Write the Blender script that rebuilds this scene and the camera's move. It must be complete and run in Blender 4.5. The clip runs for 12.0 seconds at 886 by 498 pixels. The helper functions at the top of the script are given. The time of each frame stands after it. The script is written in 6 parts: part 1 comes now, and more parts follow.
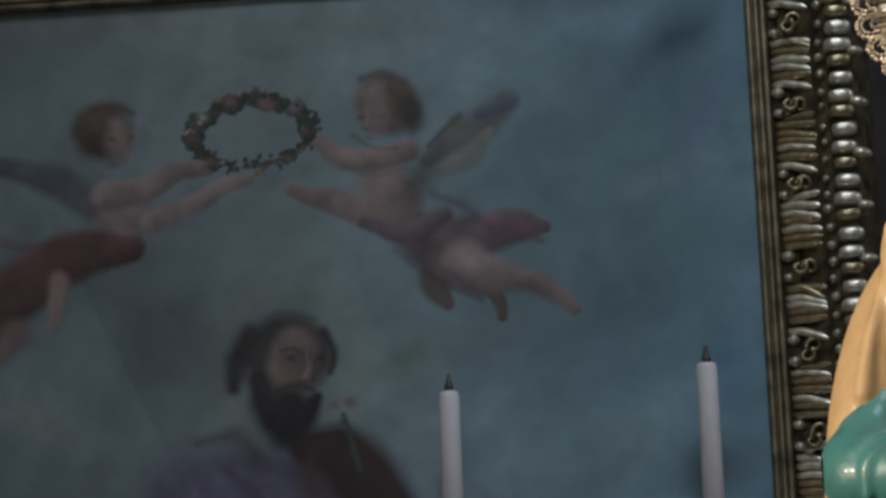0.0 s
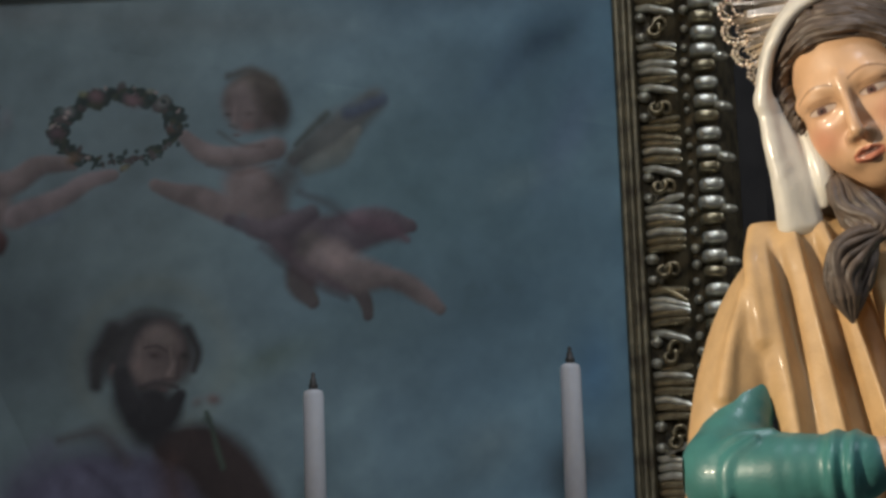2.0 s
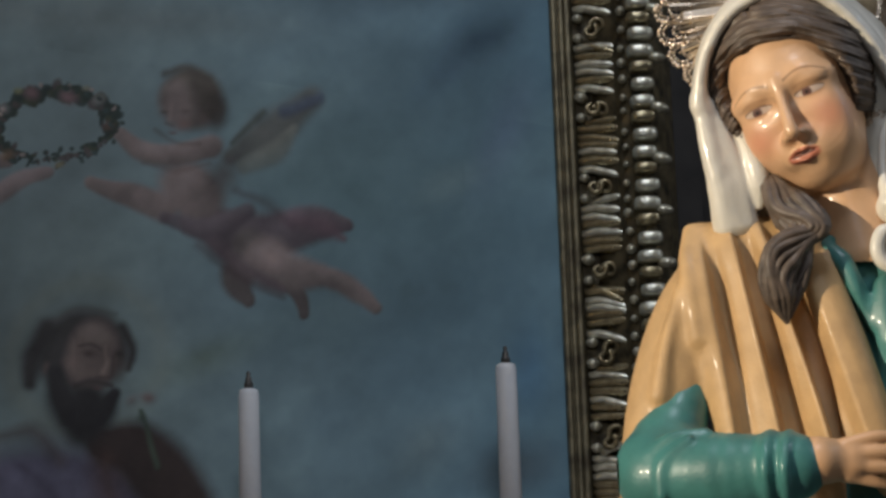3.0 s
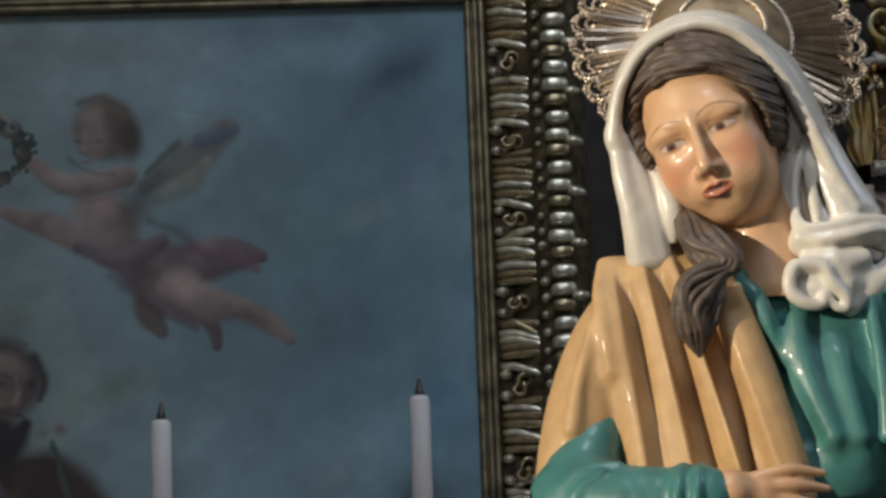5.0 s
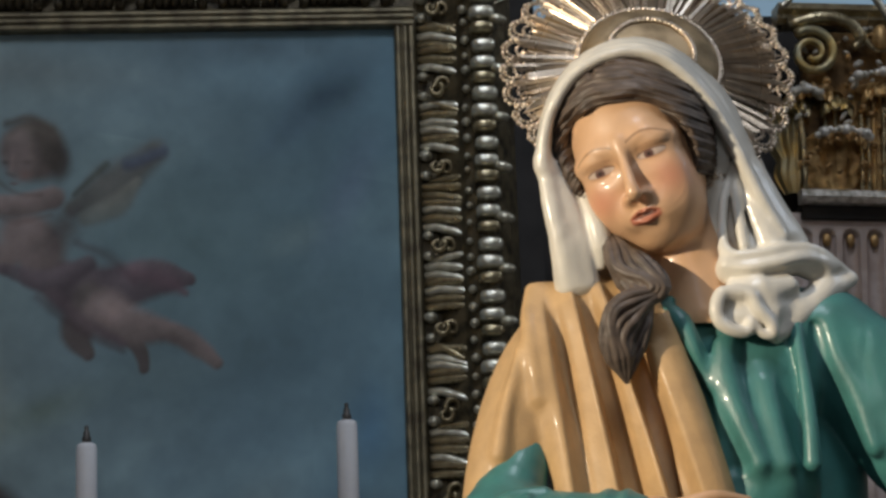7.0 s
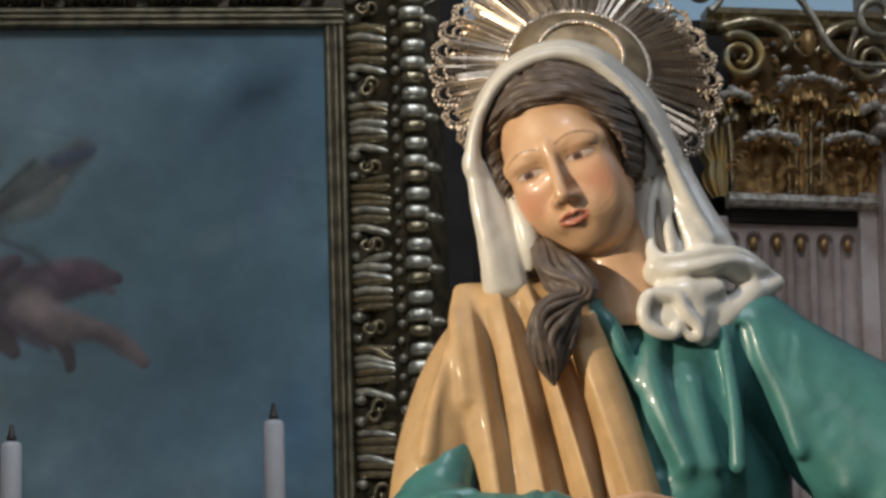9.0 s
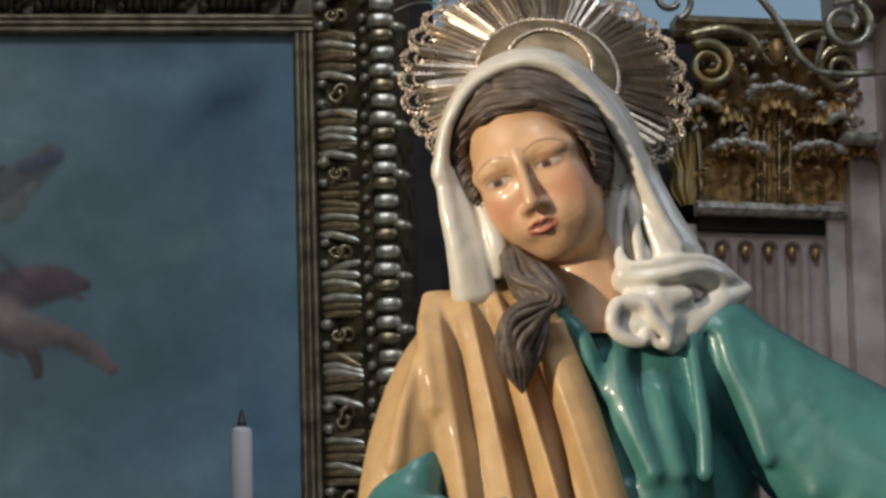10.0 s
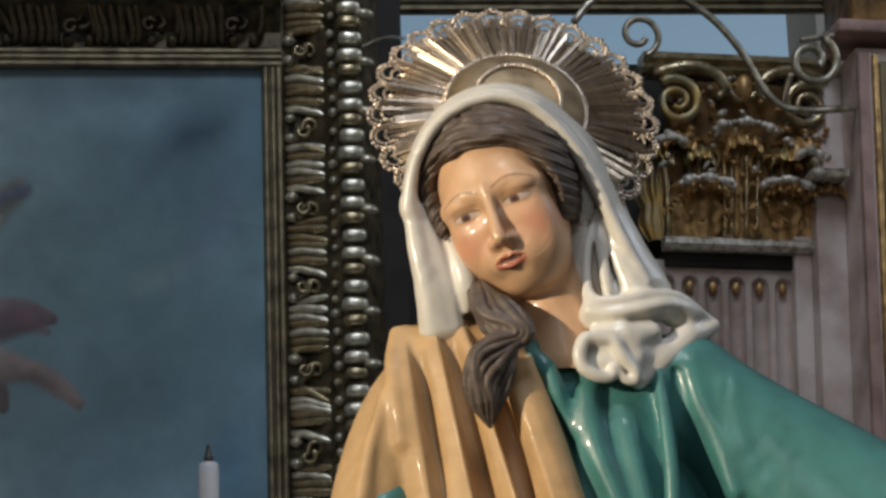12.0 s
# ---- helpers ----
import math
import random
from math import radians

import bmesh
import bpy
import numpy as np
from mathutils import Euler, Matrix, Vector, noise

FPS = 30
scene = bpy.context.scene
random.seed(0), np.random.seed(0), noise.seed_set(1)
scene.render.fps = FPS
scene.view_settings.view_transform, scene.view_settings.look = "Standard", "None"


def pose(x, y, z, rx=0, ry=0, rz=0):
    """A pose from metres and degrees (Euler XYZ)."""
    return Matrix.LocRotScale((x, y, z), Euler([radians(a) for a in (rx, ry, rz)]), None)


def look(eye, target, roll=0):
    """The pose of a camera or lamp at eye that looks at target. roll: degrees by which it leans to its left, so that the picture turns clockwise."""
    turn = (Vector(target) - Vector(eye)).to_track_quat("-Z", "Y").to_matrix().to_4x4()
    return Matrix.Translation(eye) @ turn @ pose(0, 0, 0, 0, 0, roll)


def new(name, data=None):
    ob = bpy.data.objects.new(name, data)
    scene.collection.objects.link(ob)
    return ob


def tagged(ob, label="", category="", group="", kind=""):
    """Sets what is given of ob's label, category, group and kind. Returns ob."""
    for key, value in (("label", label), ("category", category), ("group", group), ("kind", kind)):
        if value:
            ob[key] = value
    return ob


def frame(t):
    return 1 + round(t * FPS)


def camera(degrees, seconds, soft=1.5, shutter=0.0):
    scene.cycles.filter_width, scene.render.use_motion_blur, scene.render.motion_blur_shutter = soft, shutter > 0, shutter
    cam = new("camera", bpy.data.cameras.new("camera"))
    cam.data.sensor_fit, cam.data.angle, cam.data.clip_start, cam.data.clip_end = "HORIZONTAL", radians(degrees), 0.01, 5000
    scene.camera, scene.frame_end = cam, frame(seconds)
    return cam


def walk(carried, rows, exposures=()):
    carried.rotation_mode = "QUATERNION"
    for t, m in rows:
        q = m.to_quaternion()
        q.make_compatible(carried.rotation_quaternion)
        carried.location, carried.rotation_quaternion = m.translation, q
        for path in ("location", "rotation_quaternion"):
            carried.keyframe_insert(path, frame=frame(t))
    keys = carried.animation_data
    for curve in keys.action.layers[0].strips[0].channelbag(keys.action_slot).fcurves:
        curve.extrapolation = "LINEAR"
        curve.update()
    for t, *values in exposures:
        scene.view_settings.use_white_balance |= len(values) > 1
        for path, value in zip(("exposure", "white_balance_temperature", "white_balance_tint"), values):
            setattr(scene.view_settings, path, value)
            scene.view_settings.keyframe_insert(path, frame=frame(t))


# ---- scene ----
# The camera pans on the spot.
cam = camera(22.18, 12.0, soft=2.9)
TURNS = [
    (0.0, 101.435, 1.876, 6.130),
    (0.5, 101.409, 1.830, 5.311),
    (1.0, 101.384, 1.820, 4.450),
    (1.5, 101.337, 1.830, 3.497),
    (2.0, 101.306, 1.864, 2.666),
    (2.5, 101.274, 1.889, 1.878),
    (3.0, 101.235, 1.901, 1.025),
    (5.0, 101.973, 1.980, -1.170),
    (5.5, 102.227, 1.960, -1.557),
    (6.0, 102.407, 1.915, -2.101),
    (6.5, 102.499, 1.912, -2.567),
    (7.0, 102.536, 1.902, -3.038),
    (9.0, 102.494, 1.875, -4.902),
    (9.5, 102.469, 1.894, -5.303),
    (10.0, 102.654, 1.900, -5.708),
    (10.5, 102.975, 1.940, -6.075),
    (11.0, 103.218, 1.938, -6.326),
    (11.5, 103.403, 1.935, -6.456),
    (12.0, 103.508, 1.945, -6.533),
]
walk(cam, [(t, pose(0, 0, 1.5, a, b, c)) for t, a, b, c in TURNS])

# ---- light: low sun through the side window, cool light through the other openings, an added front fill ----
SUN_DIR = Vector((0.79, 0.52, -0.17)).normalized()      # the way that the sunlight goes
world = bpy.data.worlds.new("sky")
scene.world = world
world.use_nodes = True
wn = world.node_tree
sky = wn.nodes.new("ShaderNodeTexSky")
sky.sky_type = "NISHITA"
sky.sun_disc = False
sky.dust_density = 2.5
sky.sun_elevation = math.asin(-SUN_DIR.z)
sky.sun_rotation = math.atan2(-SUN_DIR.x, -SUN_DIR.y)
wn.nodes["Background"].inputs["Strength"].default_value = 0.12
wn.links.new(sky.outputs["Color"], wn.nodes["Background"].inputs["Color"])
sun_data = bpy.data.lights.new("sun", "SUN")
sun_data.energy = 3.05
sun_data.angle = radians(0.5)
sun_data.color = (1.0, 0.86, 0.66)
sun = new("sun", sun_data)
sun.matrix_world = look(Vector((0, 0, 8)), Vector((0, 0, 8)) + SUN_DIR)


def window_light(name, at, target, w, h, power, colour):
    d = bpy.data.lights.new(name, "AREA")
    d.shape, d.size, d.size_y, d.energy, d.color = "RECTANGLE", w, h, power, colour
    ob = new(name, d)
    ob.matrix_world = look(at, target)
    return ob


window_light("roof_lantern_light", (0.35, 0.5, 6.45), (0.35, 4.4, 2.3), 1.1, 1.5, 84, (0.80, 0.87, 1.0))
# unseen front fill, added to brighten capital, painting and picture frame
window_light("nave_fill_light", (-0.4, -5.3, 4.2), (0.5, 4.4, 2.4), 1.4, 2.1, 34, (0.86, 0.90, 1.0))
window_light("high_window_light", (4.58, 2.6, 4.9), (1.0, 4.2, 2.5), 1.1, 1.3, 26, (0.76, 0.86, 1.0))
scene.view_settings.exposure = 0.0


# ---- materials ----
def material(name, colour, rough=0.5, metal=0.0, var=0.25, scale=30.0, bump=0.15, fine=220.0, coat=0.0, tint=None, attr=""):
    """A painted or metal surface: colour varied at two scales, gloss varied, a fine relief."""
    m = bpy.data.materials.new(name)
    m.use_nodes = True
    nt, b = m.node_tree, m.node_tree.nodes["Principled BSDF"]
    N, L = nt.nodes.new, nt.links.new
    co = N("ShaderNodeTexCoord")
    n1, n2 = N("ShaderNodeTexNoise"), N("ShaderNodeTexNoise")
    n1.inputs["Scale"].default_value, n1.inputs["Detail"].default_value = scale, 5
    n2.inputs["Scale"].default_value, n2.inputs["Detail"].default_value = fine, 3
    L(co.outputs["Object"], n1.inputs["Vector"])
    L(co.outputs["Object"], n2.inputs["Vector"])
    ramp = N("ShaderNodeMapRange")
    ramp.inputs["From Min"].default_value, ramp.inputs["From Max"].default_value = 0.38, 0.68
    L(n1.outputs["Fac"], ramp.inputs["Value"])
    mix = N("ShaderNodeMix")
    mix.data_type = "RGBA"
    c = Vector(colour)
    t = Vector(tint) if tint else c * (1 - var)
    mix.inputs["A"].default_value, mix.inputs["B"].default_value = (*c, 1), (*t, 1)
    L(ramp.outputs["Result"], mix.inputs["Factor"])
    if attr:
        a = N("ShaderNodeAttribute")
        a.attribute_name = attr
        mul = N("ShaderNodeMix")
        mul.data_type, mul.blend_type = "RGBA", "MULTIPLY"
        mul.inputs["Factor"].default_value = 1
        L(a.outputs["Color"], mul.inputs["A"])
        L(mix.outputs["Result"], mul.inputs["B"])
        L(mul.outputs["Result"], b.inputs["Base Color"])
    else:
        L(mix.outputs["Result"], b.inputs["Base Color"])
    rr = N("ShaderNodeMapRange")
    rr.inputs["To Min"].default_value, rr.inputs["To Max"].default_value = max(0.03, rough - 0.1), min(1, rough + 0.12)
    L(n1.outputs["Fac"], rr.inputs["Value"])
    L(rr.outputs["Result"], b.inputs["Roughness"])
    b.inputs["Metallic"].default_value = metal
    b.inputs["Coat Weight"].default_value = coat
    b.inputs["Coat Roughness"].default_value = 0.12
    add = N("ShaderNodeMath")
    add.operation = "MULTIPLY_ADD"
    add.inputs[1].default_value = 0.35
    L(n2.outputs["Fac"], add.inputs[0])
    L(n1.outputs["Fac"], add.inputs[2])
    bp = N("ShaderNodeBump")
    bp.inputs["Strength"].default_value, bp.inputs["Distance"].default_value = bump, 0.004
    L(add.outputs["Value"], bp.inputs["Height"])
    L(bp.outputs["Normal"], b.inputs["Normal"])
    return m


TEAL = material("teal_gloss_paint", (0.062, 0.215, 0.20), 0.42, var=0.25, scale=22, bump=0.26, coat=0.16)
OCHRE = material("ochre_gloss_paint", (0.58, 0.37, 0.175), 0.55, var=0.2, scale=26, bump=0.34, coat=0.06)
WHITE = material("ivory_gloss_paint", (0.74, 0.70, 0.61), 0.36, var=0.12, scale=25, bump=0.2, coat=0.35)
HAIR = material("brown_hair_paint", (0.125, 0.092, 0.070), 0.5, var=0.45, scale=60, bump=0.25)
SKIN = material("flesh_gloss_paint", (0.98, 0.98, 0.98), 0.44, var=0.08, scale=25, bump=0.07, coat=0.14, attr="paint")
SILVER = material("polished_silver", (0.70, 0.59, 0.47), 0.28, 1.0, var=0.35, scale=40, bump=0.1)
GOLD = material("tarnished_gold_leaf", (0.58, 0.50, 0.32), 0.28, 0.85, scale=35, bump=0.4, tint=(0.24, 0.19, 0.11))
GOLD_WARM = material("warm_gold_leaf", (0.66, 0.43, 0.18), 0.45, 0.6, scale=40, bump=0.45, tint=(0.26, 0.15, 0.06))
# gilding of the top run, with its shade mixed into the base colour
GOLD_SHADED = material("shaded_top_gilding", (0.16, 0.125, 0.07), 0.42, 0.6, scale=30, bump=0.4, tint=(0.035, 0.028, 0.018))
FILLET = material("worn_gilt_fillet", (0.27, 0.23, 0.145), 0.40, 0.7, scale=26, bump=0.3, tint=(0.11, 0.09, 0.06))
GOLD_PALE = material("rubbed_gilding", (0.84, 0.82, 0.70), 0.34, 0.7, scale=45, bump=0.35, tint=(0.46, 0.42, 0.30))
BED = material("dark_gilt_bed", (0.14, 0.11, 0.06), 0.5, 0.4, scale=40, bump=0.4, tint=(0.025, 0.02, 0.012))
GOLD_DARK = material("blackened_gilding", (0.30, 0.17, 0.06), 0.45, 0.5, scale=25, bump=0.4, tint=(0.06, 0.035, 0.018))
GOLD_MIX = material("patched_gilding", (0.50, 0.36, 0.14), 0.35, 0.8, scale=16, bump=0.4, tint=(0.30, 0.32, 0.25))
SILVER_GILT = material("worn_silver_leaf", (0.85, 0.82, 0.76), 0.40, 0.35, scale=60, bump=0.4, tint=(0.30, 0.27, 0.20))
SILVER_DULL = material("dull_gilded_silver", (0.42, 0.32, 0.20), 0.62, 1.0, var=0.5, scale=30, bump=0.12)
MARBLED_RED = material("reddish_grey_painted_wood", (0.42, 0.28, 0.24), 0.5, scale=12, bump=0.25, tint=(0.20, 0.125, 0.105))
OLIVE = material("dull_olive_gilding", (0.20, 0.16, 0.08), 0.45, 0.4, scale=12, bump=0.25, tint=(0.12, 0.09, 0.05))
DARKWOOD = material("dark_stained_wood", (0.016, 0.012, 0.009), 0.7, var=0.5, scale=14, bump=0.3)
MARBLED = material("greyed_mauve_painted_wood", (0.66, 0.58, 0.55), 0.5, scale=9, bump=0.25, tint=(0.36, 0.28, 0.24))
PLASTER = material("pale_plaster", (0.55, 0.52, 0.47), 0.85, var=0.2, scale=3, bump=0.2, fine=60)
STONE = material("stone_floor", (0.22, 0.20, 0.18), 0.6, scale=4, bump=0.2, fine=60, var=0.35)
WAX = material("white_candle_wax", (0.80, 0.79, 0.80), 0.45, var=0.06, scale=30, bump=0.1)
BRASS = material("dull_brass", (0.13, 0.12, 0.11), 0.5, 0.7, var=0.4, scale=60, bump=0.2)
IRON = material("silvered_iron", (0.50, 0.47, 0.38), 0.35, 0.8, scale=50, bump=0.25, tint=(0.24, 0.21, 0.15))
CANVAS = material("oil_paint_on_canvas", (1, 1, 1), 0.75, var=0.15, scale=12, bump=0.12, fine=500, attr="paint")


# ---- mesh tools ----
def mesh_object(name, verts, faces, mat, parent=None, smooth=True, label=""):
    me = bpy.data.meshes.new(name)
    me.from_pydata([tuple(v) for v in verts], [], [tuple(f) for f in faces])
    me.update()
    if smooth:
        me.polygons.foreach_set("use_smooth", np.ones(len(me.polygons), dtype=bool))
    me.materials.append(mat)
    ob = new(name, me)
    if parent:
        ob.parent = parent
    if label:
        tagged(ob, label)
    return ob


def part(name, bm, mat, parent=None, label="", smooth=True):
    me = bpy.data.meshes.new(name)
    bm.normal_update()
    for f in bm.faces:
        f.smooth = smooth
    bm.to_mesh(me)
    bm.free()
    me.materials.append(mat)
    ob = new(name, me)
    if parent:
        ob.parent = parent
    if label:
        tagged(ob, label)
    return ob


def empty(name, at=(0, 0, 0)):
    ob = new(name)
    ob.location = at
    return ob


def box_bm(lo, hi, bevel=0.0, bm=None):
    own = bm is None
    bm = bm or bmesh.new()
    lo, hi = Vector(lo), Vector(hi)
    r = bmesh.ops.create_cube(bm, size=1.0, matrix=Matrix.Translation((lo + hi) / 2) @ Matrix.Diagonal((*(hi - lo), 1)))
    if bevel and own:
        bmesh.ops.bevel(bm, geom=bm.edges[:], offset=bevel, segments=2, affect="EDGES", profile=0.6)
    return bm


def sweep(profile, p0, p1, side, out):
    """A moulding: the profile (offset along side, offset along out) run from p0 to p1."""
    p0, p1, side, out = Vector(p0), Vector(p1), Vector(side), Vector(out)
    bm = bmesh.new()
    rows = [[bm.verts.new(p + side * a + out * b) for a, b in profile] for p in (p0, p1)]
    n = len(profile)
    for i in range(n):
        bm.faces.new((rows[0][i], rows[0][(i + 1) % n], rows[1][(i + 1) % n], rows[1][i]))
    bm.faces.new(rows[0])
    bm.faces.new(rows[1])
    bmesh.ops.recalc_face_normals(bm, faces=bm.faces[:])
    return bm


def tube_bm(pts, radii, seg=8, bm=None, flat=1.0):
    """A tapered tube along a line of points."""
    bm = bm or bmesh.new()
    pts = [Vector(p) for p in pts]
    rings = []
    n = Vector((0, -1, 0))
    for i, p in enumerate(pts):
        d = (pts[min(i + 1, len(pts) - 1)] - pts[max(i - 1, 0)]).normalized()
        s = d.cross(n)
        s = s.normalized() if s.length > 1e-4 else Vector((1, 0, 0))
        u = s.cross(d).normalized()
        r = radii[i] if hasattr(radii, "__len__") else radii
        rings.append([bm.verts.new(p + s * (r * math.cos(a)) + u * (r * flat * math.sin(a))) for a in (2 * math.pi * k / seg for k in range(seg))])
    for a, b in zip(rings, rings[1:]):
        for k in range(seg):
            bm.faces.new((a[k], a[(k + 1) % seg], b[(k + 1) % seg], b[k]))
    bm.faces.new(rings[0][::-1])
    bm.faces.new(rings[-1])
    return bm


def lathe_bm(profile, seg=20):
    """Turns (radius, height) pairs round the z axis."""
    bm = bmesh.new()
    rings = [[bm.verts.new((r * math.cos(2 * math.pi * k / seg), r * math.sin(2 * math.pi * k / seg), z)) for k in range(seg)] for r, z in profile]
    for a, b in zip(rings, rings[1:]):
        for k in range(seg):
            bm.faces.new((a[k], a[(k + 1) % seg], b[(k + 1) % seg], b[k]))
    bm.faces.new(rings[0][::-1])
    bm.faces.new(rings[-1])
    return bm


def smooth_path(pts, n=8):
    """Catmull-Rom points through the given ones."""
    P = [np.array(p, float) for p in pts]
    P = [2 * P[0] - P[1]] + P + [2 * P[-1] - P[-2]]
    out = []
    for i in range(1, len(P) - 2):
        for k in range(n):
            t = k / n
            a, b, c, d = P[i - 1:i + 3]
            out.append(0.5 * (2 * b + (c - a) * t + (2 * a - 5 * b + 4 * c - d) * t * t + (3 * b - a - 3 * c + d) * t ** 3))
    out.append(P[-2])
    return out


# ---- the room ----
def structure(ob, label, category):
    return tagged(ob, label, category, kind="structure")


def wall_with_hole(name, axis, at, thick, lo, hi, hole, mat, label):
    """A wall across the given axis, with one rectangular opening (lo and hi corners in the other two axes)."""
    bm = bmesh.new()
    (a0, z0), (a1, z1) = lo, hi
    (h0, k0), (h1, k1) = hole
    for (p, q), (r, s) in (((a0, z0), (a1, k0)), ((a0, k1), (a1, z1)), ((a0, k0), (h0, k1)), ((h1, k0), (a1, k1))):
        if axis == "x":
            box_bm((at, p, q), (at + thick, r, s), bm=bm)
        else:
            box_bm((p, at, q), (r, at + thick, s), bm=bm)
    return structure(part(name, bm, mat, smooth=False), label, "wall")


ROOM_TOP = 6.5
structure(part("floor", box_bm((-5, -5.6, -0.2), (5, 6.6, 0)), STONE, smooth=False), "worn grey stone church floor", "floor")
roof = bmesh.new()      # the ceiling, open at the roof lantern
for lo, hi in (((-5, -5.6), (5, -0.4)), ((-5, 1.4), (5, 6.6)), ((-5, -0.4), (-0.5, 1.4)), ((1.2, -0.4), (5, 1.4))):
    box_bm((*lo, ROOM_TOP), (*hi, ROOM_TOP + 0.2), bm=roof)
structure(part("ceiling", roof, PLASTER, smooth=False), "pale plaster church ceiling with a roof lantern", "ceiling")
# the side window lets the low sun in on the statue alone
aim = Vector((0.50, 2.75, 2.12))
SIDE_X = -4.4
wy, wz = (aim + SUN_DIR * ((SIDE_X - aim.x) / SUN_DIR.x)).yz
wall_with_hole("wall_west", "x", SIDE_X - 0.05, 0.05, (-5.6, 0), (1.2, ROOM_TOP), ((wy - 0.42, wz - 0.55), (wy + 0.36, wz + 0.60)), PLASTER, "plastered side wall with a high window opening")
structure(part("wall_west_altar", box_bm((SIDE_X - 0.05, 1.2, 0), (SIDE_X, 6.6, ROOM_TOP)), PLASTER, smooth=False), "plastered side wall beside the altar", "wall")
wall_with_hole("wall_east", "x", 4.6, 0.2, (-5.6, 0), (6.6, ROOM_TOP), ((2.05, 4.25), (3.15, 5.55)), PLASTER, "plastered side wall with a small high window")
wall_with_hole("wall_south", "y", -5.6, 0.2, (-5, 0), (5, ROOM_TOP), ((-1.1, 3.15), (0.3, 5.25)), PLASTER, "plastered wall of the nave with an opening")
wall_with_hole("wall_north", "y", 6.0, 0.3, (-5, 0), (5, ROOM_TOP), ((0.40, 3.30), (1.84, 4.30)), PLASTER, "plastered wall behind the altar with a window")

# ---- the altarpiece: dark back boards and the painting ----
WALL_Y = 4.46
retable = structure(part("wall_retable", box_bm((-3.2, WALL_Y, 0), (0.475, WALL_Y + 0.10, 3.6)), DARKWOOD, smooth=False), "dark wooden back boards of the altarpiece", "wall")

PX0, PX1, PZ0, PZ1 = -1.76, 0.184, 1.0, 2.945


def painting():
    """A big oil painting: blue clouded sky with plain painted shapes, as colour on a fine grid."""
    nx, nz = 640, 560
    x = np.linspace(PX0 - 0.01, PX1 + 0.01, nx)
    z = np.linspace(PZ0 + 0.6, PZ1 + 0.01, nz)
    X, Z = np.meshgrid(x, z)
    C = paint_picture(X, Z)
    Y = np.full_like(X, 4.40)
    V = np.stack([X, Y, Z], -1).reshape(-1, 3)
    i = np.arange(nx * nz).reshape(nz, nx)
    Q = np.stack([i[:-1, :-1], i[:-1, 1:], i[1:, 1:], i[1:, :-1]], -1).reshape(-1, 4)
    me = fast_mesh("painting", V, Q)
    set_paint(me, C.reshape(-1, 3))
    me.materials.append(CANVAS)
    ob = new("oil_painting", me)
    return ob


def fast_mesh(name, V, Q):
    me = bpy.data.meshes.new(name)
    me.vertices.add(len(V))
    me.vertices.foreach_set("co", np.asarray(V, np.float32).ravel())
    me.loops.add(4 * len(Q))
    me.loops.foreach_set("vertex_index", np.asarray(Q, np.int32).ravel())
    me.polygons.add(len(Q))
    me.polygons.foreach_set("loop_start", np.arange(0, 4 * len(Q), 4, dtype=np.int32))
    me.update(calc_edges=True)
    me.polygons.foreach_set("use_smooth", np.ones(len(Q), dtype=bool))
    return me


def set_paint(me, C):
    a = me.color_attributes.new("paint", "FLOAT_COLOR", "POINT")
    a.data.foreach_set("color", np.concatenate([C, np.ones((len(C), 1))], 1).astype(np.float32).ravel())


def cloud(X, Z, f, seed, octaves=4):
    """Smooth value noise between 0 and 1."""
    rng = np.random.RandomState(seed)
    out, amp, tot = np.zeros_like(X), 1.0, 0.0
    for o in range(octaves):
        g = rng.rand(64, 64)
        u, v = (X * f + 31.7 * o) % 63, (Z * f + 17.3 * o) % 63
        i, j = u.astype(int), v.astype(int)
        a, b = u - i, v - j
        a, b = a * a * (3 - 2 * a), b * b * (3 - 2 * b)
        i2, j2 = (i + 1) % 64, (j + 1) % 64
        out += amp * (g[j, i] * (1 - a) * (1 - b) + g[j, i2] * a * (1 - b) + g[j2, i] * (1 - a) * b + g[j2, i2] * a * b)
        tot += amp
        amp, f = amp * 0.5, f * 2.03
    return out / tot


K = 0.0011      # one brush unit in metres


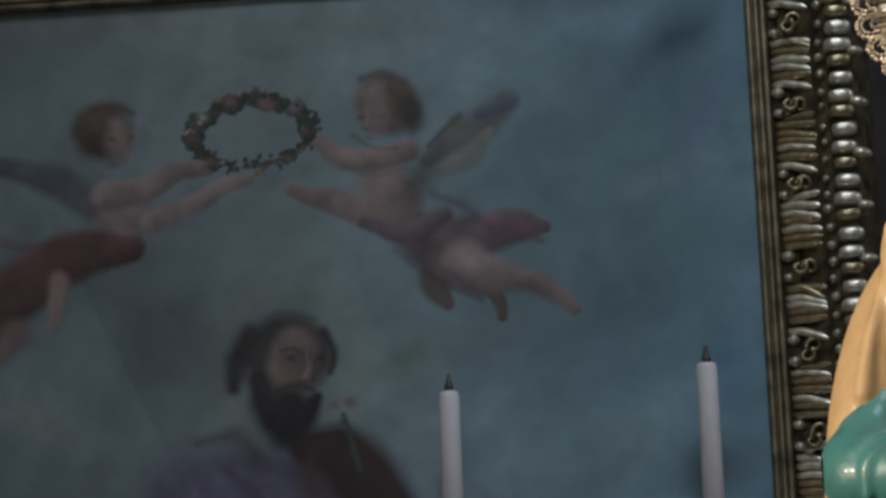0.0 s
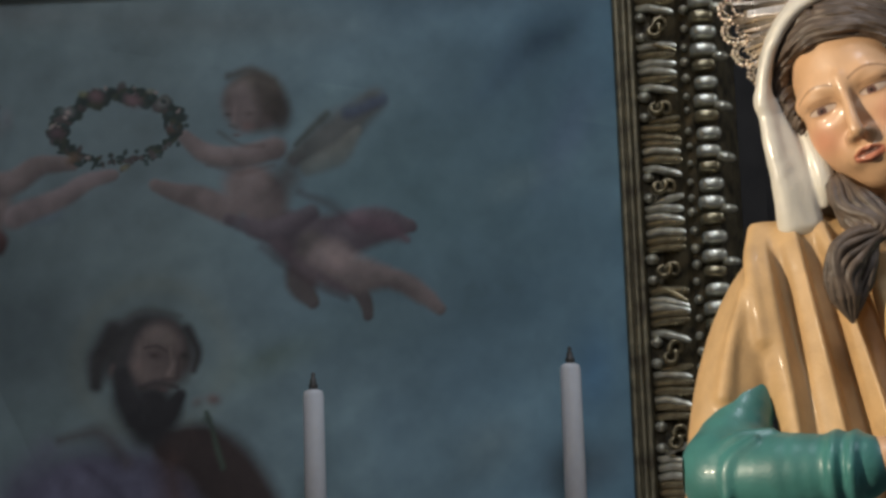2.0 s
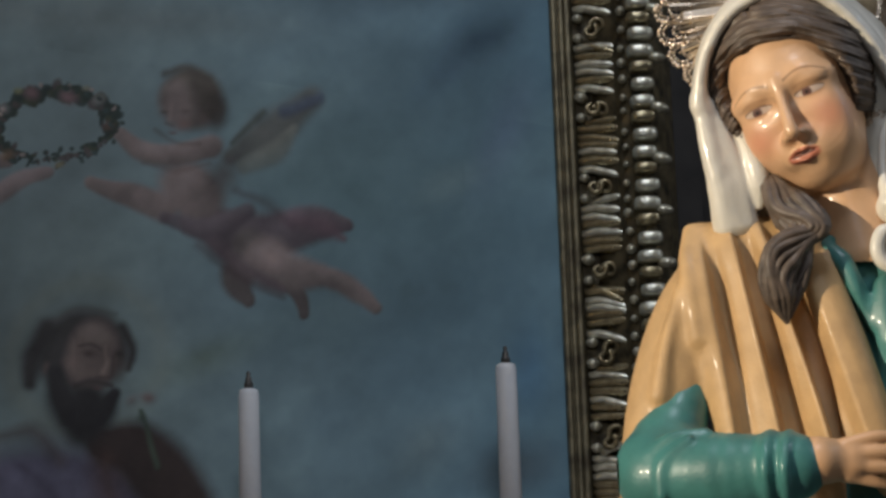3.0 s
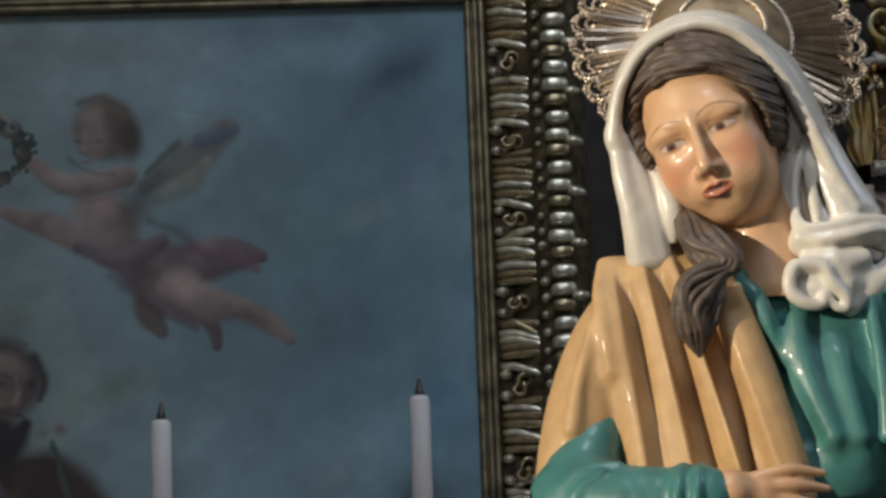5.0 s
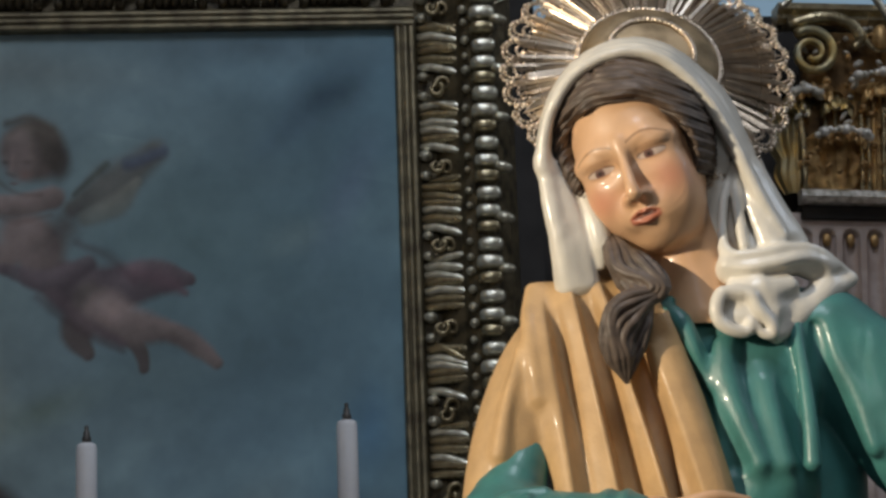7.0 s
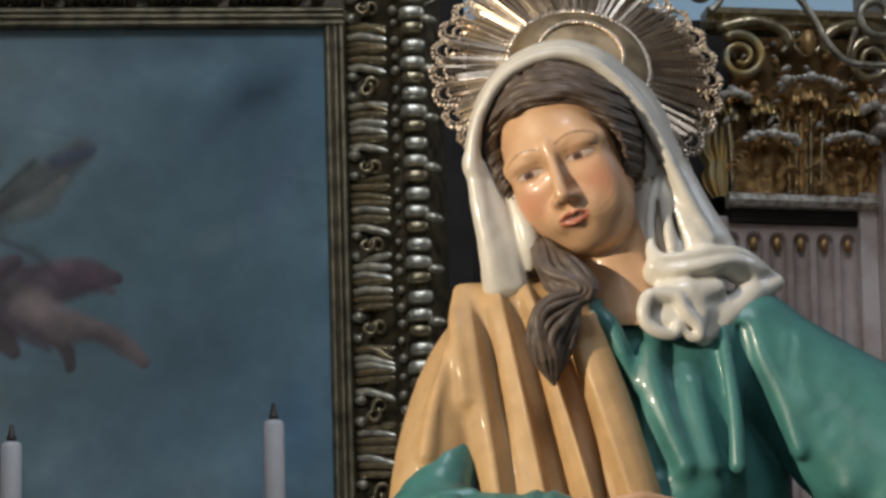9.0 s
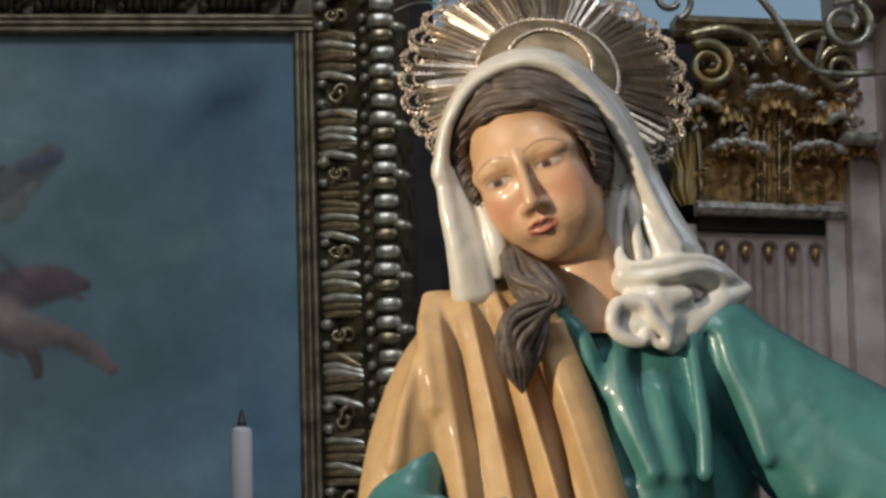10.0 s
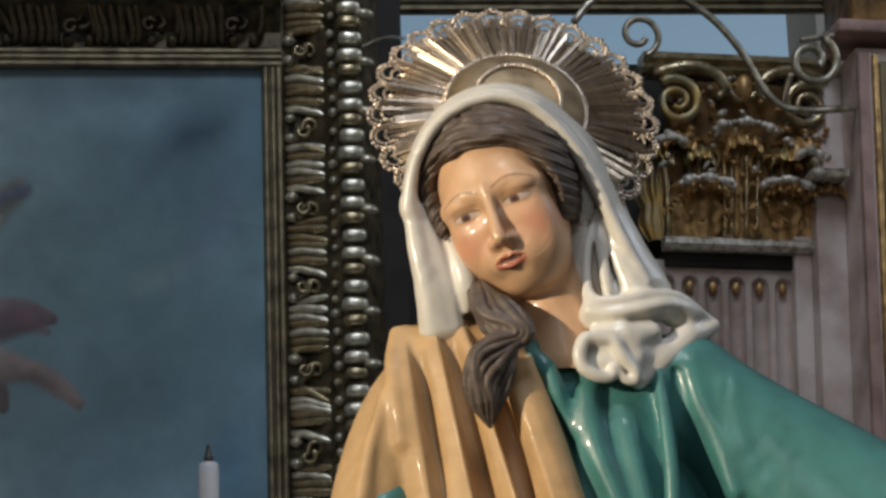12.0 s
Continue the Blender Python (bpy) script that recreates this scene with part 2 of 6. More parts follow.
class Picture:
    """Colour over the canvas, laid on with soft plain strokes."""

    def __init__(self, X, Z):
        self.X = X + 0.018 * (cloud(X, Z, 11, 5, 4) - 0.5)
        self.Z = Z + 0.018 * (cloud(X, Z, 11, 6, 4) - 0.5)
        self.touch = 0.62 + 0.76 * cloud(X, Z, 20, 8, 4)
        self.C = np.zeros(X.shape + (3,))

    def lay(self, w, colour, shade=None):
        w = np.clip(w, 0, 1)[..., None]
        c = np.array(colour) if shade is None else np.array(colour) * (shade * self.touch)[..., None]
        self.C = self.C * (1 - w) + c * w

    def oval(self, at, rx, rz, turn, colour, soft=0.25, opacity=1.0, light=0.35):
        """turn: degrees counter-clockwise. light: how much the stroke pales towards its upper left."""
        x, z = self.X - at[0], self.Z - at[1]
        c, s = math.cos(radians(turn)), math.sin(radians(turn))
        u, v = (x * c + z * s) / (rx * K), (-x * s + z * c) / (rz * K)
        r = np.hypot(u, v)
        shade = 1 + light * np.clip((z - 0.7 * x) / (0.8 * (rx + rz) * K), -1, 1)
        w = np.clip((1.06 - r) / (soft * 1.35), 0, 1)
        self.lay(opacity * w * w * (3 - 2 * w), colour, shade)

    def limb(self, pts, radii, colour, soft=0.35, opacity=1.0, light=0.35):
        pts = smooth_path([(p[0], p[1]) for p in pts], 6)
        r = np.interp(np.linspace(0, len(radii) - 1, len(pts)), range(len(radii)), radii) * K
        best = np.full(self.X.shape, -9.0)
        shade = np.ones(self.X.shape)
        for (a, b), ra, rb in zip(zip(pts, pts[1:]), r, r[1:]):
            d = b - a
            t = np.clip(((self.X - a[0]) * d[0] + (self.Z - a[1]) * d[1]) / max(d @ d, 1e-9), 0, 1)
            x, z = self.X - a[0] - t * d[0], self.Z - a[1] - t * d[1]
            rr = ra + (rb - ra) * t
            w = 1 - np.hypot(x, z) / rr
            m = w > best
            best = np.where(m, w, best)
            shade = np.where(m, 1 + light * np.clip((z - 0.5 * x) / (rr * 1.1), -1, 1), shade)
        w = np.clip((best + 0.06) / (soft * 1.35), 0, 1)
        self.lay(opacity * w * w * (3 - 2 * w), colour, shade)


FLESH, FLESH_DIM, MAUVE, RUST = (0.20, 0.16, 0.15), (0.105, 0.088, 0.083), (0.112, 0.090, 0.100), (0.085, 0.046, 0.042)
LEAF_GREEN = (0.028, 0.042, 0.036)


def paint_sky(p, X, Z):
    n, m, k = cloud(X + 0.5 * Z, Z - 0.3 * X, 1.6, 3)[..., None], cloud(X - 0.7 * Z, Z + 0.2 * X, 2.6, 9)[..., None], cloud(X - 0.4 * Z, Z, 5.5, 21)[..., None]
    right = np.clip((X + 0.75) / 0.9, 0, 1)[..., None]
    C = np.array([0.165, 0.215, 0.222]) * (1 - right) + np.array([0.130, 0.235, 0.300]) * right
    C = C * (0.55 + 0.9 * n)
    C = C + np.clip(m - 0.5, 0, 1) * 0.75 * np.array([0.26, 0.36, 0.34])
    C = C * (0.80 + 0.40 * k) * (0.62 + 0.38 * np.clip((X[..., None] + 1.35) / 0.8, 0, 1))
    green = np.exp(-(((X + 0.25) / 0.28) ** 2 + ((Z - 2.50) / 0.2) ** 2))[..., None]
    p.C = C * (1 - 0.35 * green) + np.array([0.15, 0.25, 0.25]) * 0.35 * green
    p.oval((-1.138, 2.911), 520, 60, -2, (0.155, 0.16, 0.155), 0.9, 0.6, 0)
    p.oval((-0.618, 2.865), 380, 60, -4, (0.165, 0.185, 0.18), 0.9, 0.5, 0)
    p.oval((0.046, 2.810), 160, 70, 30, (0.03, 0.06, 0.09), 0.9, 0.75, 0)
    p.oval((-0.037, 2.732), 130, 40, 40, (0.045, 0.085, 0.13), 0.9, 0.5, 0)
    # dark band at the top: shade below the top rail, put into the paint
    p.oval((-0.107, 2.910), 460, 70, -1, (0.070, 0.105, 0.13), 0.95, 0.65, 0)
    p.oval((0.080, 2.608), 60, 190, -20, (0.17, 0.24, 0.34), 0.9, 0.5, 0)
    p.oval((-0.026, 2.510), 95, 50, 25, (0.24, 0.34, 0.35), 0.9, 0.5, 0)
    p.oval((0.109, 2.129), 60, 130, 0, (0.075, 0.20, 0.36), 0.9, 0.5, 0)
    p.oval((0.076, 1.932), 120, 70, 10, (0.085, 0.115, 0.14), 0.8, 0.8, 0)
    p.oval((-0.096, 1.984), 120, 80, 40, (0.17, 0.22, 0.22), 0.9, 0.5, 0)
    p.oval((-0.522, 2.171), 150, 50, 20, (0.15, 0.20, 0.15), 0.9, 0.6, 0)
    p.oval((-0.317, 2.251), 220, 90, 10, (0.14, 0.21, 0.22), 0.9, 0.5, 0)
    p.oval((-1.279, 2.093), 190, 70, -25, (0.24, 0.28, 0.27), 0.8, 0.6, 0)
    p.oval((-1.129, 1.973), 120, 60, 15, (0.11, 0.14, 0.15), 0.8, 0.5, 0)


def paint_flyer(p):
    """The winged figure with the mauve cloth, in plain strokes."""
    p.limb([(-0.465, 2.576), (-0.394, 2.625), (-0.306, 2.690)], (26, 54, 32), (0.115, 0.112, 0.10), 0.6, 0.9)
    p.limb([(-0.437, 2.557), (-0.384, 2.583), (-0.342, 2.634)], (22, 30, 14), (0.19, 0.195, 0.165), 0.6, 0.7)
    p.limb([(-0.358, 2.670), (-0.289, 2.691)], (20, 16), (0.07, 0.09, 0.13), 0.7, 0.85)
    p.limb([(-0.464, 2.606), (-0.404, 2.667)], (10, 12), (0.09, 0.10, 0.085), 0.8, 0.8)
    p.limb([(-0.537, 2.447), (-0.425, 2.406), (-0.310, 2.434), (-0.237, 2.430)], (40, 60, 40, 16), MAUVE, 0.35, 1.0, 0.5)
    p.limb([(-0.344, 2.442), (-0.277, 2.426), (-0.244, 2.402)], (24, 30, 10), (0.135, 0.090, 0.105), 0.8, 0.9)
    p.limb([(-0.605, 2.474), (-0.679, 2.507), (-0.748, 2.534)], (32, 26, 16), FLESH, 0.4)
    p.oval((-0.547, 2.505), 82, 58, -35, FLESH, 0.35, 1, 0.5)
    p.oval((-0.483, 2.536), 45, 60, -20, FLESH_DIM, 0.8, 0.8, 0.3)
    p.limb([(-0.606, 2.456), (-0.515, 2.428), (-0.434, 2.464)], (14, 26, 20), MAUVE, 0.5, 0.9, 0.5)
    p.limb([(-0.436, 2.395), (-0.461, 2.327), (-0.440, 2.286)], (40, 36, 16), FLESH_DIM, 0.4)
    p.limb([(-0.360, 2.322), (-0.338, 2.287), (-0.331, 2.252)], (20, 18, 12), FLESH_DIM, 0.4)
    p.limb([(-0.403, 2.364), (-0.370, 2.340), (-0.281, 2.327), (-0.220, 2.292), (-0.185, 2.262)], (54, 50, 28, 24, 15), FLESH, 0.45, 1, 0.5)
    p.limb([(-0.504, 2.398), (-0.438, 2.349), (-0.372, 2.305)], (26, 22, 14), (0.135, 0.10, 0.11), 0.8, 0.8)
    p.limb([(-0.510, 2.599), (-0.585, 2.583), (-0.648, 2.593), (-0.694, 2.631)], (30, 28, 24, 16), FLESH, 0.4, 1, 0.5)
    p.oval((-0.544, 2.702), 66, 66, 0, (0.095, 0.080, 0.066), 0.3, 1, 0.6)
    p.oval((-0.498, 2.672), 30, 50, 0, (0.058, 0.046, 0.038), 0.6, 0.9, 0.2)
    p.oval((-0.574, 2.688), 46, 60, 8, (0.195, 0.155, 0.145), 0.55, 1, 0.45)
    p.oval((-0.575, 2.728), 34, 22, 10, (0.27, 0.225, 0.205), 0.9, 0.8, 0.2)
    p.limb([(-0.598, 2.756), (-0.551, 2.762), (-0.506, 2.738)], (12, 16, 14), (0.085, 0.072, 0.060), 0.9, 0.8, 0.3)
    p.oval((-0.564, 2.649), 24, 18, 0, (0.21, 0.12, 0.11), 1.0, 0.6, 0.2)
    p.oval((-0.603, 2.675), 12, 8, -8, (0.075, 0.055, 0.05), 1.0, 0.8, 0)
    p.oval((-0.558, 2.677), 16, 8, 5, (0.085, 0.065, 0.06), 1.0, 0.8, 0)
    p.limb([(-0.586, 2.688), (-0.593, 2.658)], (7, 9), (0.26, 0.205, 0.19), 1.0, 0.8)
    p.limb([(-0.600, 2.651), (-0.587, 2.648)], (6, 6), (0.10, 0.07, 0.065), 1.0, 0.6, 0)
    p.oval((-0.587, 2.633), 14, 6, 0, (0.15, 0.075, 0.07), 1.0, 0.8, 0)
    p.oval((-0.525, 2.656), 20, 34, 10, (0.12, 0.092, 0.085), 1.0, 0.7, 0)
    p.limb([(-0.624, 2.639), (-0.578, 2.610), (-0.532, 2.607)], (8, 11, 9), (0.10, 0.07, 0.06), 0.9, 0.45, 0)
    p.limb([(-0.649, 2.569), (-0.580, 2.551), (-0.511, 2.561)], (8, 14, 10), (0.12, 0.085, 0.075), 0.9, 0.5, 0)
    p.oval((-0.392, 2.367), 34, 34, 0, (0.36, 0.27, 0.25), 0.9, 0.8, 0.2)
    p.limb([(-0.539, 2.395), (-0.439, 2.326), (-0.372, 2.288)], (14, 16, 10), (0.075, 0.05, 0.055), 0.9, 0.5, 0)
    p.limb([(-0.455, 2.506), (-0.388, 2.473), (-0.345, 2.424)], (14, 18, 12), (0.085, 0.055, 0.065), 0.9, 0.5, 0)


def paint_other_flyer(p):
    """The winged figure with the rust cloth, in plain strokes."""
    p.limb([(-1.156, 2.528), (-1.245, 2.580), (-1.376, 2.624)], (36, 44, 22), (0.07, 0.08, 0.085), 0.5, 0.95)
    p.limb([(-0.963, 2.488), (-0.998, 2.472)], (34, 24), (0.13, 0.17, 0.20), 0.8, 0.8)
    p.oval((-1.050, 2.682), 18, 36, -8, (0.18, 0.18, 0.19), 0.9, 0.7, 0.2)
    p.limb([(-1.280, 2.441), (-1.339, 2.456)], (20, 16), (0.10, 0.09, 0.09), 0.6, 0.8)
    p.oval((-1.098, 2.501), 60, 70, -10, FLESH, 0.35, 1, 0.5)
    p.oval((-1.156, 2.528), 36, 60, -10, FLESH_DIM, 0.9, 0.8, 0.2)
    p.limb([(-1.080, 2.430), (-1.198, 2.419), (-1.303, 2.360), (-1.385, 2.283)], (34, 62, 64, 50), RUST, 0.35, 1, 0.5)
    p.limb([(-1.227, 2.367), (-1.239, 2.287)], (30, 20), (0.24, 0.17, 0.155), 0.6, 0.9)
    p.limb([(-1.315, 2.267), (-1.373, 2.201)], (40, 24), (0.15, 0.10, 0.09), 0.6, 0.8)
    p.limb([(-1.033, 2.480), (-0.945, 2.516), (-0.887, 2.548), (-0.834, 2.559)], (30, 26, 20, 14), (0.20, 0.16, 0.155), 0.4)
    p.limb([(-1.127, 2.544), (-1.045, 2.551), (-0.986, 2.583), (-0.915, 2.587)], (34, 30, 24, 16), FLESH, 0.4, 1, 0.5)
    p.oval((-1.138, 2.679), 68, 64, 10, (0.068, 0.052, 0.040), 0.3, 1, 0.6)
    p.oval((-1.101, 2.653), 40, 54, -14, (0.165, 0.125, 0.112), 0.6, 1, 0.4)
    p.oval((-1.100, 2.691), 30, 22, -10, (0.22, 0.175, 0.158), 0.9, 0.8, 0.2)
    p.oval((-1.171, 2.659), 32, 50, 0, (0.05, 0.040, 0.032), 0.9, 0.9, 0.3)
    p.limb([(-1.150, 2.724), (-1.108, 2.730), (-1.067, 2.707)], (12, 14, 10), (0.065, 0.05, 0.04), 0.9, 0.8, 0.3)
    p.oval((-1.115, 2.662), 14, 7, -15, (0.06, 0.042, 0.036), 1.0, 0.8, 0)
    p.oval((-1.074, 2.666), 9, 6, -10, (0.06, 0.042, 0.036), 1.0, 0.8, 0)
    p.limb([(-1.089, 2.664), (-1.082, 2.637)], (6, 8), (0.20, 0.15, 0.13), 1.0, 0.8)
    p.oval((-1.089, 2.619), 13, 6, -10, (0.13, 0.06, 0.055), 1.0, 0.8, 0)
    p.oval((-1.109, 2.608), 26, 14, 0, (0.09, 0.065, 0.055), 1.0, 0.6, 0)


def paint_wreath(p):
    rng = random.Random(4)
    mid = (-0.829, 2.656)
    for i in range(300):
        a = rng.uniform(0, 2 * math.pi)
        top = 0.5 + 0.5 * math.sin(a)
        rx, rz = 108 + rng.gauss(0, 9), 64 + rng.gauss(0, 7)
        at = (mid[0] + rx * K * math.cos(a), mid[1] + rz * K * math.sin(a) + 0.004 * math.cos(a))
        p.oval(at, rng.uniform(8, 17) * (0.55 + 0.6 * top), rng.uniform(6, 12) * (0.55 + 0.6 * top), rng.uniform(0, 180), rng.choice((LEAF_GREEN, LEAF_GREEN, (0.05, 0.058, 0.038), (0.075, 0.062, 0.058))), 0.4, 0.9, 0.2)
    for at, r, col in (((-0.867, 2.725), 26, (0.27, 0.165, 0.17)), ((-0.791, 2.714), 27, (0.25, 0.15, 0.16)), ((-0.733, 2.704), 22, (0.26, 0.26, 0.25)), ((-0.926, 2.698), 20, (0.24, 0.24, 0.23)),
                       ((-0.950, 2.652), 25, (0.15, 0.095, 0.105)), ((-0.896, 2.732), 14, (0.30, 0.30, 0.17)), ((-0.716, 2.650), 18, (0.16, 0.10, 0.08)), ((-0.915, 2.597), 22, (0.24, 0.16, 0.10)), ((-0.811, 2.573), 14, (0.30, 0.27, 0.17)), ((-0.756, 2.730), 12, (0.30, 0.28, 0.2))):
        p.oval(at, r, r * 0.75, rng.uniform(-30, 30), [0.72 * c for c in col], 0.8, 0.9, 0.6)
    for i in range(26):
        a = rng.uniform(0, 2 * math.pi)
        at = (mid[0] + 112 * K * math.cos(a) * rng.uniform(0.9, 1.15), mid[1] + 68 * K * math.sin(a) * rng.uniform(0.9, 1.2))
        p.oval(at, rng.uniform(5, 11), rng.uniform(4, 7), rng.uniform(0, 180), rng.choice((LEAF_GREEN, (0.04, 0.065, 0.06), (0.30, 0.24, 0.22))), 0.5, 0.9, 0.3)


def paint_elder(p):
    """The dark-haired, bearded figure with a lily, in plain strokes."""
    c = (-0.758, 2.182)
    r = np.hypot(p.X - c[0], p.Z - c[1])
    p.lay(0.20 * np.exp(-((r - 0.150) / 0.022) ** 2), (0.24, 0.24, 0.17))
    p.lay(0.25 * np.exp(-(r / 0.16) ** 2), (0.18, 0.20, 0.16))
    p.oval((-0.835, 1.827), 250, 190, 0, (0.100, 0.094, 0.135), 0.25, 1, 0.3)
    p.limb([(-0.968, 2.011), (-1.026, 1.946)], (44, 54), (0.125, 0.118, 0.165), 1.0, 0.7)
    p.limb([(-0.889, 1.974), (-0.833, 1.927), (-0.811, 1.893)], (16, 22, 26), (0.065, 0.060, 0.088), 1.0, 0.7)
    p.limb([(-0.945, 2.027), (-0.865, 2.040), (-0.809, 1.982)], (16, 24, 26), (0.085, 0.070, 0.070), 1.0, 0.8)
    p.limb([(-0.730, 2.012), (-0.651, 1.986), (-0.586, 1.906), (-0.566, 1.839)], (40, 70, 76, 80), (0.040, 0.027, 0.024), 0.4, 1)
    p.limb([(-0.725, 1.967), (-0.710, 1.889)], (44, 56), (0.078, 0.042, 0.033), 1.0, 0.8)
    # hair
    p.oval((-0.768, 2.192), 98, 90, 10, (0.044, 0.041, 0.040), 0.3, 1, 0.3)
    p.limb([(-0.839, 2.244), (-0.865, 2.188), (-0.870, 2.131)], (30, 32, 18), (0.042, 0.039, 0.038), 0.7, 1, 0.2)
    p.limb([(-0.689, 2.236), (-0.667, 2.195), (-0.676, 2.156)], (18, 18, 12), (0.042, 0.039, 0.038), 0.8, 1, 0.2)
    p.limb([(-0.822, 2.254), (-0.770, 2.279), (-0.702, 2.264)], (9, 12, 9), (0.085, 0.082, 0.080), 1.0, 0.5, 0.2)
    # face
    p.oval((-0.749, 2.180), 58, 80, -12, (0.150, 0.115, 0.103), 0.35, 1, 0.5)
    p.oval((-0.740, 2.224), 42, 26, -10, (0.24, 0.19, 0.17), 0.7, 0.9, 0.3)
    p.oval((-0.690, 2.170), 20, 56, -8, (0.065, 0.050, 0.045), 0.9, 0.8, 0.1)
    p.oval((-0.793, 2.167), 24, 22, 0, (0.185, 0.135, 0.12), 1.0, 0.8, 0.3)
    p.oval((-0.841, 2.161), 11, 20, -6, (0.115, 0.085, 0.075), 0.8, 0.8, 0.3)
    p.limb([(-0.778, 2.202), (-0.751, 2.205), (-0.733, 2.195)], (5, 6, 5), (0.055, 0.043, 0.038), 1.0, 0.7, 0)
    p.oval((-0.756, 2.187), 20, 10, -10, (0.045, 0.034, 0.03), 1.0, 0.9, 0)
    p.oval((-0.697, 2.186), 16, 11, -6, (0.03, 0.024, 0.022), 1.0, 0.9, 0)
    p.limb([(-0.723, 2.201), (-0.721, 2.169), (-0.727, 2.149)], (6, 7, 10), (0.225, 0.17, 0.15), 1.0, 0.9)
    p.limb([(-0.708, 2.180), (-0.709, 2.144)], (7, 9), (0.05, 0.037, 0.033), 1.0, 0.8, 0)
    p.limb([(-0.741, 2.139), (-0.713, 2.139)], (6, 6), (0.05, 0.036, 0.033), 1.0, 0.7, 0)
    # beard
    p.limb([(-0.824, 2.154), (-0.808, 2.094), (-0.774, 2.057), (-0.734, 2.066), (-0.703, 2.106)], (18, 40, 50, 40, 18), (0.030, 0.028, 0.029), 0.55, 1, 0.4)
    p.oval((-0.760, 2.090), 50, 40, 0, (0.030, 0.028, 0.029), 0.5, 1, 0.3)
    p.oval((-0.766, 2.030), 42, 36, 0, (0.027, 0.025, 0.026), 0.8, 0.95, 0.3)
    p.limb([(-0.782, 2.122), (-0.748, 2.132), (-0.709, 2.123)], (10, 12, 8), (0.045, 0.038, 0.036), 0.9, 0.95, 0.2)
    p.oval((-0.739, 2.117), 14, 5, -6, (0.12, 0.065, 0.06), 1.0, 0.7, 0)
    # lily
    p.limb([(-0.647, 2.070), (-0.634, 2.024), (-0.618, 1.962)], (8, 9, 9), (0.055, 0.080, 0.055), 0.8, 0.9)
    p.oval((-0.647, 2.055), 16, 14, 60, (0.07, 0.095, 0.07), 0.9, 0.8)
    p.oval((-0.666, 2.092), 22, 15, 30, (0.21, 0.195, 0.19), 0.9, 0.9)
    p.oval((-0.632, 2.095), 22, 16, -20, (0.20, 0.115, 0.11), 0.9, 0.9)


def paint_picture(X, Z):
    p = Picture(X, Z)
    paint_sky(p, X, Z)
    paint_elder(p)
    paint_other_flyer(p)
    paint_flyer(p)
    paint_wreath(p)
    grain = 0.94 + 0.12 * cloud(X, Z, 40, 12, 2)
    return np.clip(p.C * grain[..., None], 0.004, 1) * 1.16


part_painting = painting()
tagged(part_painting, "dark oil painting of winged figures in a cloudy blue sky", "painting")


# ---- the statue: solid shapes blended together, one surface for each painted colour ----
PAD = 0.028


